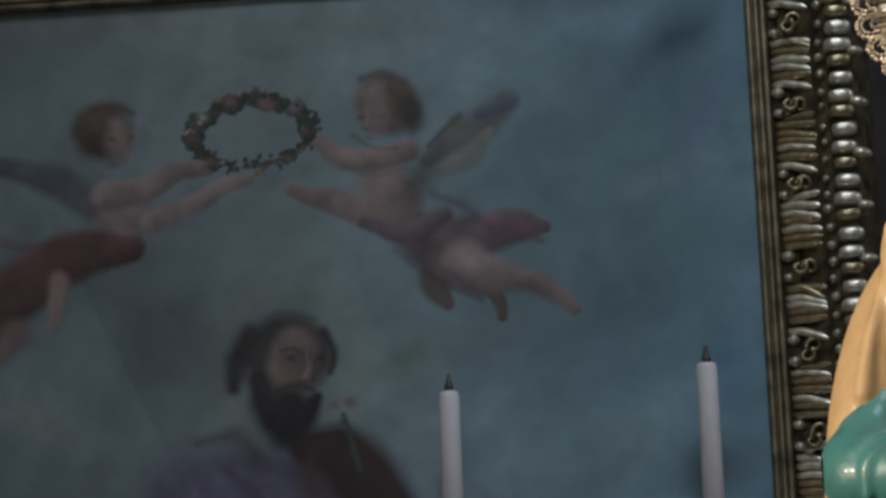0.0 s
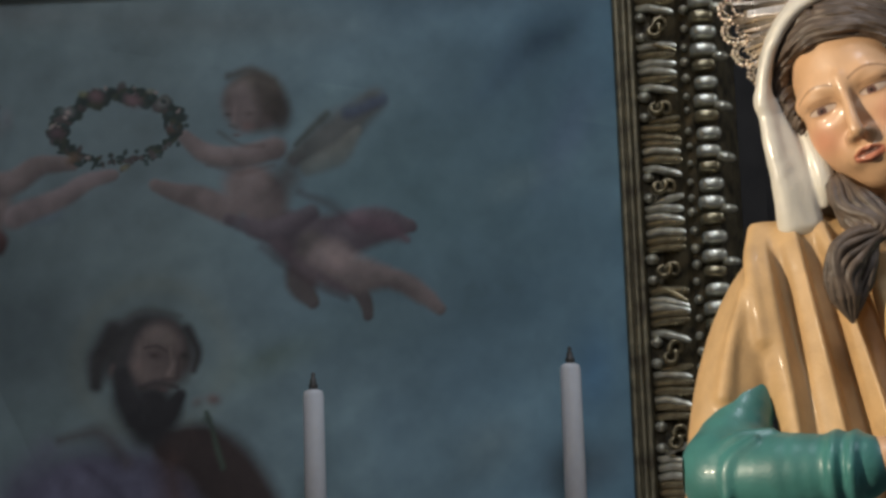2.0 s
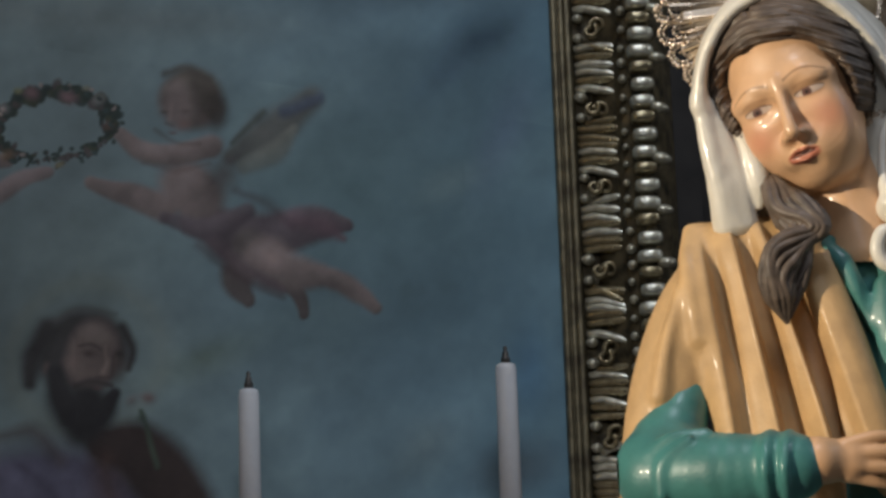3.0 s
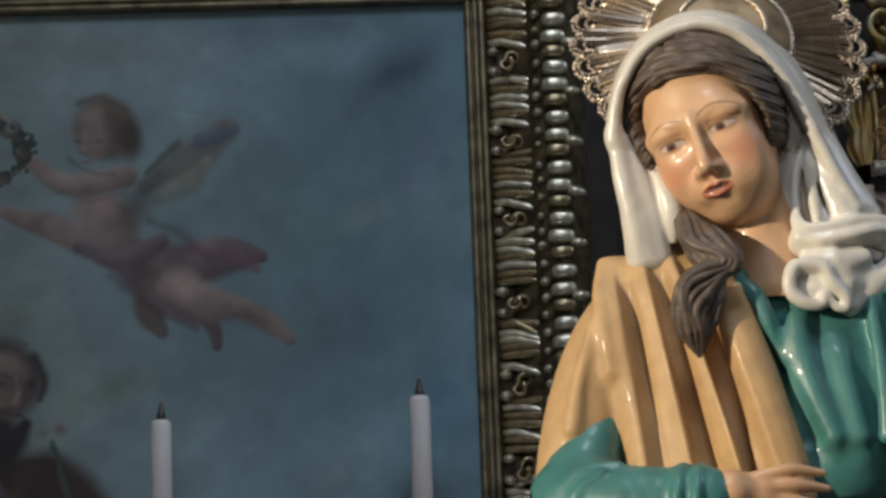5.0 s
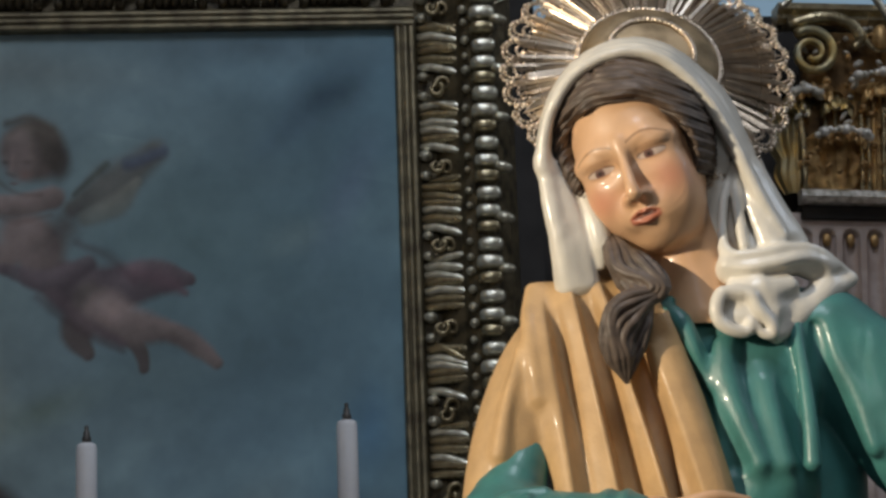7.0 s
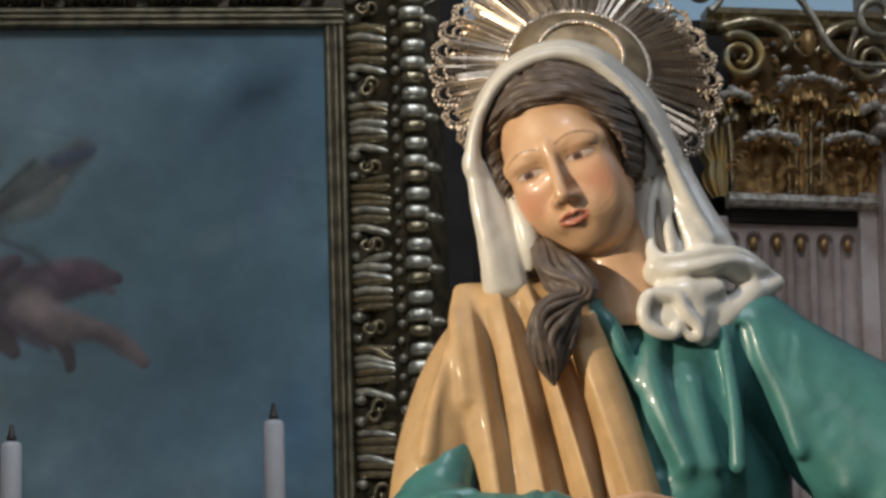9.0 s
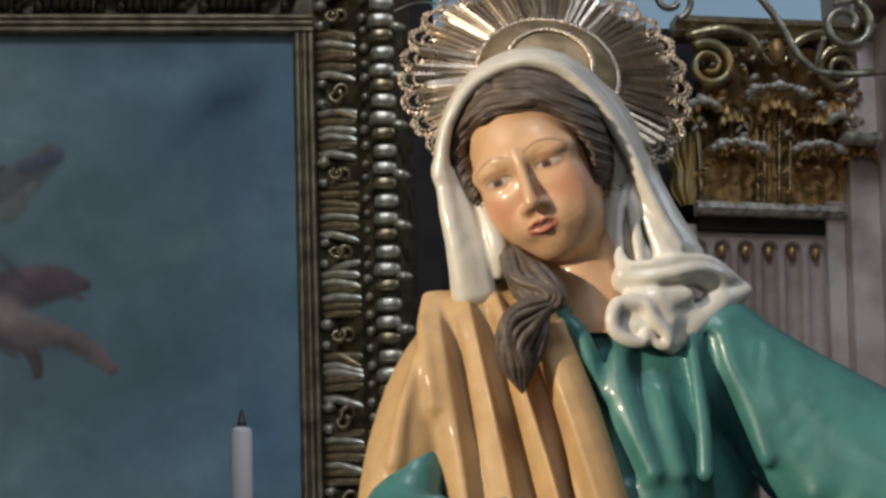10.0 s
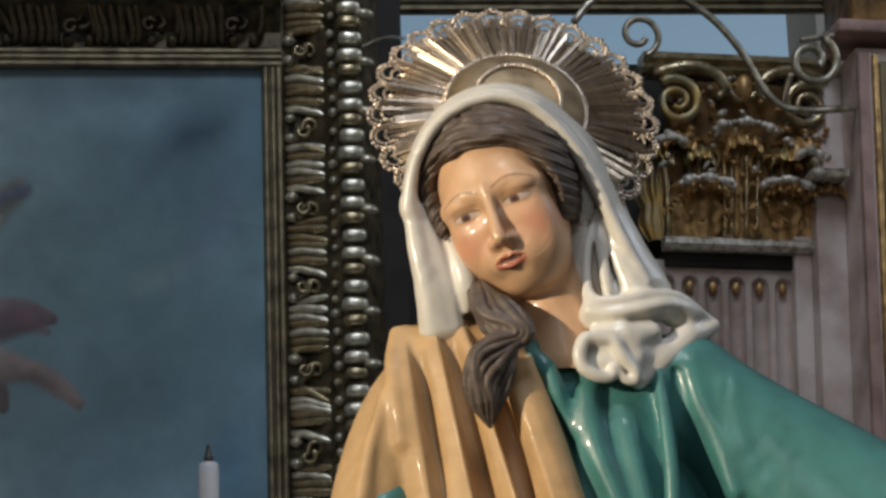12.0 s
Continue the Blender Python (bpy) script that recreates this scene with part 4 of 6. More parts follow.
    f.add(f.chain([(0.1914, -0.0920, 1.3394), (0.2100, -0.0880, 1.3291), (0.1815, -0.0920, 1.2956)], [0.0130, 0.0120, 0.0120]), 0.010)
    f.cut(f.chain([(0.1787, -0.1280, 1.3174), (0.1636, -0.1360, 1.2979), (0.1498, -0.1400, 1.2722), (0.1404, -0.1380, 1.2498)], [0.0020, 0.0078, 0.0088, 0.0040], 0.8), 0.005)
    f.add(f.chain([(0.1002, -0.1180, 1.2972), (0.1302, -0.1180, 1.2795), (0.1618, -0.1080, 1.2912)], [0.0200, 0.0220, 0.0180], 1.2), 0.010)
    f.add(f.chain([(0.2474, -0.0760, 1.3289), (0.2047, -0.0960, 1.3062), (0.1689, -0.1120, 1.2773), (0.1379, -0.1220, 1.2513)], [0.0080, 0.0150, 0.0140, 0.0090], 1.3), 0.010)
    f.cut(f.chain([(0.1744, -0.1300, 1.3135), (0.1586, -0.1410, 1.2920), (0.1475, -0.1440, 1.2715), (0.1403, -0.1420, 1.2505)], [0.0020, 0.0075, 0.0080, 0.0040], 0.8), 0.004)
    # rolled end
    f.add(f.chain([(0.0870, -0.1400, 1.3016), (0.0679, -0.1430, 1.3012), (0.0594, -0.1460, 1.2850), (0.0614, -0.1460, 1.2664), (0.0764, -0.1460, 1.2549), (0.0965, -0.1440, 1.2521), (0.1000, -0.1440, 1.2635)], [0.0085, 0.0095, 0.0092, 0.0088, 0.0080, 0.0070, 0.0045]), 0.008)
    f.add(f.chain([(0.0857, -0.1400, 1.3045), (0.1034, -0.1430, 1.2979), (0.1122, -0.1440, 1.2790), (0.1258, -0.1430, 1.2633), (0.1283, -0.1410, 1.2494), (0.1169, -0.1410, 1.2496), (0.1073, -0.1420, 1.2609)], [0.0080, 0.0085, 0.0080, 0.0075, 0.0070, 0.0062, 0.0045]), 0.009)
    f.add(f.ball((0.0943, -0.1240, 1.2759), (0.036, 0.020, 0.026)), 0.006)
    f.cut(f.chain([(0.0833, -0.1560, 1.2870), (0.0803, -0.1530, 1.2734), (0.0917, -0.1500, 1.2639)], [0.0045, 0.0058, 0.0030]), 0.005)
    f.cut(f.chain([(0.0717, -0.1560, 1.2829), (0.0696, -0.1560, 1.2673), (0.0822, -0.1540, 1.2590)], [0.0022, 0.0030, 0.0022]), 0.003)
    f.cut(f.chain([(0.1065, -0.1560, 1.2697), (0.1161, -0.1540, 1.2557)], [0.0026, 0.0034]), 0.003)
    f.cut(f.chain([(0.0999, -0.1600, 1.2520), (0.1001, -0.1550, 1.2388)], [0.0026, 0.0040]), 0.003)
    # hand-modelled unevenness
    f.D = f.D + 0.0004 * np.sin(f.P[..., 0] * 118 + 2.2 * np.sin(f.P[..., 2] * 61)) * np.sin(f.P[..., 2] * 87 + 1.7 * np.sin(f.P[..., 0] * 73))
    f.soften(1)
    V, Q = f.surface()
    return V, Q, None


def tunic():
    f = Field(np.array((-0.2690, -0.275, 0.8700)), np.array((0.5984, 0.10, 1.3422)), 0.0029)
    f.add(f.cone((0.0579, -0.0285, 1.2246), (0.0144, -0.0320, 0.9216), 0.1155, 0.1330, 1.6))
    f.add(f.cone((0.0278, -0.0390, 1.2452), (0.2096, -0.0530, 1.2549), 0.0504, 0.0644, 1.0), 0.03)
    f.add(f.chain([(0.2050, -0.0565, 1.2521), (0.2997, -0.0740, 1.1843), (0.4119, -0.0950, 1.1094), (0.5046, -0.1230, 1.0389)], [0.0686, 0.0714, 0.0756, 0.0812]), 0.02)
    f.add(f.chain([(0.2596, -0.0700, 1.1747), (0.3313, -0.0850, 1.0994), (0.4365, -0.1100, 1.0446)], [0.0600, 0.0740, 0.0800]), 0.03)
    # breast
    f.add(f.chain([(0.1055, -0.0740, 1.2416), (0.1107, -0.0838, 1.1679), (0.1082, -0.0880, 1.0682)], [0.0602, 0.0728, 0.0784], 1.35), 0.03)
    # lapel at the neck
    f.add(f.chain([(0.0035, -0.1062, 1.2934), (0.0194, -0.1216, 1.2702), (0.0346, -0.1272, 1.2333), (0.0487, -0.1244, 1.1910)], [0.0084, 0.0126, 0.0112, 0.0056]), 0.006)
    f.add(f.chain([(0.0095, -0.1020, 1.3014), (0.0374, -0.1076, 1.3014), (0.0628, -0.1034, 1.2911), (0.0901, -0.1090, 1.2788)], 0.0070), 0.006)
    f.cut(f.cone((0.0432, -0.0880, 1.3564), (0.0423, -0.1020, 1.3097), 0.0420, 0.0280), 0.006)
    f.cut(f.chain([(0.0387, -0.1356, 1.2744), (0.0460, -0.1426, 1.2304), (0.0485, -0.1412, 1.1883)], [0.0070, 0.0084, 0.0042]), 0.006)
    # folds of the breast
    for p, q, s, r in (((0.0864, -0.1244, 1.2616), (0.0604, -0.1300, 1.1900), (0.0688, -0.1384, 1.1046), 10), ((0.1131, -0.1188, 1.2051), (0.1156, -0.1300, 1.1328), (0.1384, -0.1328, 1.0693), 12),
                       ((0.1673, -0.1034, 1.2681), (0.1720, -0.1146, 1.1907), (0.1712, -0.1188, 1.1193), 13)):
        f.add(f.chain([p, q, s], [r * R * 0.6, r * R, r * R * 1.1]), 0.022)
    # folds of her left sleeve
    f.add(f.chain([(0.2065, -0.1104, 1.2699), (0.2135, -0.1188, 1.2251), (0.2311, -0.1244, 1.1810), (0.2488, -0.1272, 1.1097)], [0.0084, 0.0112, 0.0112, 0.0140]), 0.014)
    f.add(f.chain([(0.2527, -0.1160, 1.2394), (0.2551, -0.1244, 1.1735), (0.2803, -0.1300, 1.1087), (0.3292, -0.1328, 1.0514)], [0.0070, 0.0098, 0.0098, 0.0084]), 0.022)
    f.add(f.chain([(0.3032, -0.1384, 1.0583), (0.3328, -0.1328, 1.1003), (0.3949, -0.1272, 1.1352)], [0.0056, 0.0084, 0.0056]), 0.024)
    f.add(f.chain([(0.3456, -0.1468, 1.0356), (0.3793, -0.1412, 1.0808), (0.4413, -0.1356, 1.1120)], [0.0056, 0.0084, 0.0056]), 0.024)
    f.cut(f.chain([(0.2522, -0.1314, 1.2654), (0.2392, -0.1454, 1.2059), (0.2448, -0.1538, 1.1481), (0.2724, -0.1580, 1.0982)], [0.0021, 0.0042, 0.0042, 0.0021]), 0.008)
    # deep creases
    f.cut(f.chain([(0.1884, -0.1244, 1.2603), (0.1894, -0.1300, 1.2021), (0.2027, -0.1300, 1.1382), (0.2181, -0.1328, 1.0746), (0.2280, -0.1300, 1.0192)], [0.0049, 0.0119, 0.0210, 0.0280, 0.0308]), 0.010)
    f.cut(f.chain([(0.0444, -0.1580, 1.1787), (0.0560, -0.1580, 1.1299), (0.0704, -0.1580, 1.0677)], [0.0084, 0.0154, 0.0196]), 0.016)
    f.cut(f.chain([(0.1375, -0.1482, 1.2352), (0.1353, -0.1566, 1.1635), (0.1419, -0.1622, 1.1139)], [0.0035, 0.0084, 0.0056]), 0.014)
    # long folds of the breast and the hollows that they shade
    f.add(f.chain([(0.0675, -0.1280, 1.2398), (0.0773, -0.1400, 1.1670), (0.1013, -0.1480, 1.0889)], [0.0090, 0.0110, 0.0120]), 0.020)
    f.add(f.chain([(0.1182, -0.1320, 1.1887), (0.1238, -0.1420, 1.1449), (0.1336, -0.1480, 1.0883)], [0.0050, 0.0085, 0.0100]), 0.020)
    f.add(f.chain([(0.1615, -0.1200, 1.2651), (0.1645, -0.1360, 1.2015), (0.1664, -0.1460, 1.1366), (0.1659, -0.1480, 1.0876)], [0.0060, 0.0085, 0.0100, 0.0110]), 0.010)
    f.cut(f.chain([(0.1848, -0.1220, 1.2644), (0.1863, -0.1380, 1.2150), (0.1926, -0.1440, 1.1645), (0.2045, -0.1460, 1.0871)], [0.0040, 0.0080, 0.0140, 0.0240], 0.6), 0.006)
    f.cut(f.chain([(0.0429, -0.1500, 1.1905), (0.0519, -0.1520, 1.1517), (0.0690, -0.1560, 1.0886)], [0.0030, 0.0100, 0.0190], 0.7), 0.006)
    f.add(f.cone((0.1497, -0.0110, 1.2224), (0.1332, -0.0110, 0.9196), 0.1190, 0.1260, 1.6), 0.006)
    # her right sleeve, bent across
    f.add(f.chain([(-0.1407, -0.0740, 1.2021), (-0.1764, -0.0880, 1.1159), (-0.2158, -0.1160, 1.0307)], [0.0180, 0.0310, 0.0500]), 0.02)
    f.add(f.chain([(-0.2179, -0.1370, 1.0117), (-0.1538, -0.1755, 1.0099), (-0.0863, -0.2035, 1.0110)], [0.0532, 0.0490, 0.0392]), 0.02)
    f.add(f.chain([(-0.2305, -0.1755, 1.0350), (-0.2070, -0.1825, 1.0538), (-0.1668, -0.1860, 1.0593)], [0.0042, 0.0070, 0.0042]), 0.012)
    f.add(f.chain([(-0.2228, -0.1895, 0.9838), (-0.2186, -0.1916, 1.0232), (-0.1883, -0.1972, 1.0485)], [0.0056, 0.0063, 0.0035]), 0.010)
    f.add(f.chain([(-0.0863, -0.2035, 1.0110), (-0.0689, -0.2091, 1.0114)], [0.0399, 0.0399]), 0.01)
    f.add(f.chain([(-0.0700, -0.2084, 1.0500), (-0.0798, -0.2378, 1.0364), (-0.0854, -0.2518, 1.0076), (-0.0819, -0.2378, 0.9814), (-0.0730, -0.2084, 0.9720), (-0.0644, -0.1790, 0.9862), (-0.0602, -0.1664, 1.0154), (-0.0622, -0.1790, 1.0424), (-0.0700, -0.2084, 1.0500)], 0.0063), 0.006)
    f.add(f.chain([(-0.0921, -0.2028, 1.0511), (-0.1017, -0.2322, 1.0375), (-0.1071, -0.2462, 1.0086), (-0.1037, -0.2322, 0.9825), (-0.0950, -0.2028, 0.9730), (-0.0867, -0.1734, 0.9872), (-0.0826, -0.1608, 1.0164), (-0.0846, -0.1734, 1.0435), (-0.0921, -0.2028, 1.0511)], 0.0056), 0.010)
    V, Q = f.surface()
    return V, Q, None


def hand_skin():
    f = Field(np.array((-0.1154, -0.0600, 0.9577)) * (1, 0, 1) + (0, -0.26, 0), np.array((0.1249, -0.0600, 1.0781)) * (1, 0, 1) + (0, 0.0, 0), 0.002)
    f.add(f.cone((-0.1152, -0.1930, 1.0114), (-0.0406, -0.2154, 1.0167), 0.0364, 0.0266))
    f.add(f.cone((-0.0406, -0.2154, 1.0181), (-0.0062, -0.2105, 1.0164), 0.0238, 0.0252, 1.4), 0.012)
    for i, (a, b, c, r) in enumerate((((-0.0062, -0.2154, 1.0345), (0.0319, -0.2126, 1.0434), (0.0736, -0.2000, 1.0398), 11), ((-0.0002, -0.2168, 1.0236), (0.0376, -0.2140, 1.0251), (0.0774, -0.2000, 1.0210), 12),
                                      ((-0.0025, -0.2154, 1.0106), (0.0372, -0.2112, 1.0074), (0.0721, -0.1972, 1.0013), 12), ((-0.0071, -0.2112, 0.9992), (0.0272, -0.2056, 0.9909), (0.0560, -0.1944, 0.9833), 10))):
        f.add(f.chain([a, b, c], [r * R * 1.15, r * R, r * R * 0.6]), 0.005)
    V, Q = f.surface()
    return V, Q, np.tile((0.68, 0.405, 0.225), (len(V), 1))


def mantle():
    f = Field(np.array((-0.3242, -0.0600, 0.9495)) * (1, 0, 1) + (0, -0.22, 0), np.array((0.1180, -0.0600, 1.3618)) * (1, 0, 1) + (0, 0.10, 0), 0.0021)
    # shoulder and arm
    f.add(f.chain([(-0.1110, -0.0530, 1.2774), (-0.1549, -0.0600, 1.2297), (-0.1893, -0.0705, 1.1537), (-0.2084, -0.0775, 1.0621), (-0.2145, -0.0740, 0.9524)], [0.0490, 0.0483, 0.0476, 0.0497, 0.0532]), 0.02)
    f.add(f.cone((-0.1110, -0.0565, 1.2877), (-0.0470, -0.0635, 1.2819), 0.0518, 0.0518), 0.02)
    f.add(f.cone((-0.0546, -0.0635, 1.2748), (-0.0398, -0.0705, 0.9481), 0.0560, 0.0735, 1.0), 0.03)
    # open wedge between arm and breast
    f.cut(f.chain([(-0.1624, -0.1510, 1.1797), (-0.1831, -0.1580, 1.1069), (-0.2090, -0.1650, 1.0525), (-0.2342, -0.1650, 0.9862)], [0.0021, 0.0196, 0.0364, 0.0504], 0.8), 0.006)
    # folds over the shoulder and down the arm
    for pts, rr in (([(-0.1613, -0.0670, 1.3263), (-0.1695, -0.0964, 1.2844), (-0.1671, -0.1146, 1.2313), (-0.1622, -0.1202, 1.1810)], (11, 13, 11, 7)),
                    ([(-0.1832, -0.1090, 1.2395), (-0.2018, -0.1174, 1.1751), (-0.2143, -0.1230, 1.1121)], (3, 8, 10))):
        f.add(f.chain(pts, [r * R for r in rr]), 0.018)
    # the flat front panel
    f.add(f.chain([(-0.0200, -0.1020, 1.2815), (-0.0108, -0.1188, 1.2212), (-0.0004, -0.1272, 1.1633), (0.0099, -0.1328, 1.0996), (0.0234, -0.1356, 1.0233)], [0.0210, 0.0308, 0.0364, 0.0406, 0.0434], 1.7), 0.012)
    f.add(f.chain([(-0.0981, -0.0740, 1.3024), (-0.0863, -0.0936, 1.1981), (-0.0661, -0.1006, 1.0982), (-0.0553, -0.1020, 1.0216)], [0.0364, 0.0392, 0.0406, 0.0406], 1.2), 0.02)
    f.add(f.chain([(-0.1457, -0.0670, 1.3189), (-0.1511, -0.0880, 1.2571), (-0.1442, -0.1020, 1.1836), (-0.1232, -0.1090, 1.0983), (-0.1120, -0.1104, 1.0220)], [0.0154, 0.0210, 0.0224, 0.0252, 0.0280], 1.2), 0.014)
    # pleats that fan out from the shoulder: gentle slopes that break off sharply
    col = 1009.2 + 1425.3 * f.P[..., 0] + -56.3 * f.P[..., 2]
    row = 2469.3 + -26.0 * f.P[..., 0] + -1432.0 * f.P[..., 2]
    down = row - 590
    u = (col - 697 - 0.112 * down) / (0.715 + 0.00086 * down)
    at = (-60, 0, 20, 30, 44, 60, 72, 92, 106, 120, 146, 160, 172, 182, 196, 226, 242, 272, 300, 330)
    out = (0, 8, 18, 20, -6, -10, 6, 12, 20, -42, -46, 0, 10, 18, -42, -48, 14, 22, 18, 6)
    fade = np.clip((down + 40) / 130, 0.2, 1) * np.clip((-0.081 - f.P[..., 1]) / 0.03, 0, 1)
    f.D = f.D - (np.interp(u, at, out) * R * fade).astype(np.float32) * 0.9
    # lining at the bottom of the deep pleats
    f.add(f.chain([(-0.0332, -0.0656, 1.2741), (-0.0234, -0.0768, 1.1998), (-0.0074, -0.0852, 1.0990), (0.0029, -0.0880, 1.0216)], [0.0252, 0.0294, 0.0308, 0.0308], 1.2), 0.004)
    f.add(f.chain([(-0.0792, -0.0628, 1.2898), (-0.0697, -0.0754, 1.2008), (-0.0497, -0.0838, 1.1000), (-0.0426, -0.0866, 1.0228)], [0.0238, 0.0266, 0.0266, 0.0266], 1.2), 0.004)
    # edge over the breast
    f.add(f.chain([(0.0026, -0.1188, 1.2838), (0.0174, -0.1328, 1.2184), (0.0318, -0.1426, 1.1534), (0.0440, -0.1496, 1.0968), (0.0558, -0.1524, 1.0345)], [0.0042, 0.0049, 0.0049, 0.0056, 0.0056]), 0.006)
    f.soften(2)
    V, Q = f.surface()
    return V, Q, None


def robe_below():
    """The rest of the figure down to its base, as a plain draped skirt."""
    top, n = (-0.0098, -0.0600, 0.9550)[2], 72
    V, Q = [], []
    levels = np.linspace(0.05, top, 24)
    for z in levels:
        k = (top - z) / top
        for i in range(n):
            a = 2 * math.pi * i / n
            w = 1 + 0.05 * math.sin(9 * a + 2 * math.sin(3 * a)) * (0.3 + k)
            V.append((0.02 + (0.20 + 0.07 * k) * w * math.cos(a), 0.03 + (0.15 + 0.08 * k) * w * math.sin(a), z))
    for j in range(len(levels) - 1):
        for i in range(n):
            Q.append((j * n + i, j * n + (i + 1) % n, (j + 1) * n + (i + 1) % n, (j + 1) * n + i))
    return np.array(V), np.array(Q), None


def statue():
    vs, qs, cs, ms, n = [], [], [], [], 0
    for i, (build, _) in enumerate(STATUE):
        V, Q, C = build()
        vs.append(V)
        qs.append(Q + n)
        cs.append(C if C is not None else np.ones((len(V), 3)))
        ms.append(np.full(len(Q), i, np.int32))
        n += len(V)
    me = fast_mesh("statue", np.concatenate(vs), np.concatenate(qs))
    for _, m in STATUE:
        me.materials.append(m)
    me.polygons.foreach_set("material_index", np.concatenate(ms))
    set_paint(me, np.concatenate(cs))
    ob = new("statue", me)
    ob.location = (0.44, 2.86, 0.74)
    return tagged(ob, "painted plaster figure in ivory veil, ochre mantle and teal tunic", "statue")


STATUE = ((skin_head, SKIN), (hair, HAIR), (veil, WHITE), (tunic, TEAL), (hand_skin, SKIN), (mantle, OCHRE), (robe_below, TEAL))
statue()
plinth = part("pedestal", box_bm((0.10, 2.50, 0), (0.80, 3.26, 0.785), 0.012), MARBLED)
tagged(plinth, "plain painted pedestal under the painted figure", "pedestal")


# ---- gilded picture frame ----
def shared(name, mesh_of, m, parent):
    """One more piece on the mesh of another."""
    ob = new(name, mesh_of)
    ob.parent = parent
    ob.matrix_local = m
    return ob


def ball_mesh(name, rx, ry, rz, mat, seg=14, rings=8, squeeze=0.0, blunt=1.0):
    bm = bmesh.new()
    bmesh.ops.create_uvsphere(bm, u_segments=seg, v_segments=rings, radius=1.0)
    for v in bm.verts:
        if blunt != 1.0:        # drum-like rather than egg-like
            v.co = Vector([math.copysign(abs(c) ** blunt, c) for c in v.co])
        k = 1 - squeeze * max(0, v.co.x)
        v.co = Vector((v.co.x * rx, v.co.y * ry * k, v.co.z * rz * k))
    for f in bm.faces:
        f.smooth = True
    me = bpy.data.meshes.new(name)
    bm.to_mesh(me)
    bm.free()
    me.materials.append(mat)
    return me


def tube_mesh(name, pts, radii, mat, seg=8, flat=1.0):
    bm = tube_bm(pts, radii, seg, flat=flat)
    bm.normal_update()
    bmesh.ops.recalc_face_normals(bm, faces=bm.faces[:])
    for f in bm.faces:
        f.smooth = True
    me = bpy.data.meshes.new(name)
    bm.to_mesh(me)
    bm.free()
    me.materials.append(mat)
    return me


def arc(c, r, a0, a1, n=10, grow=1.0):
    """Points of a flat spiral arc in the x-z plane."""
    out = []
    for i in range(n + 1):
        a = radians(a0 + (a1 - a0) * i / n)
        k = r * (1 + (grow - 1) * i / n)
        out.append((c[0] + k * math.cos(a), c[1], c[2] + k * math.sin(a)))
    return out


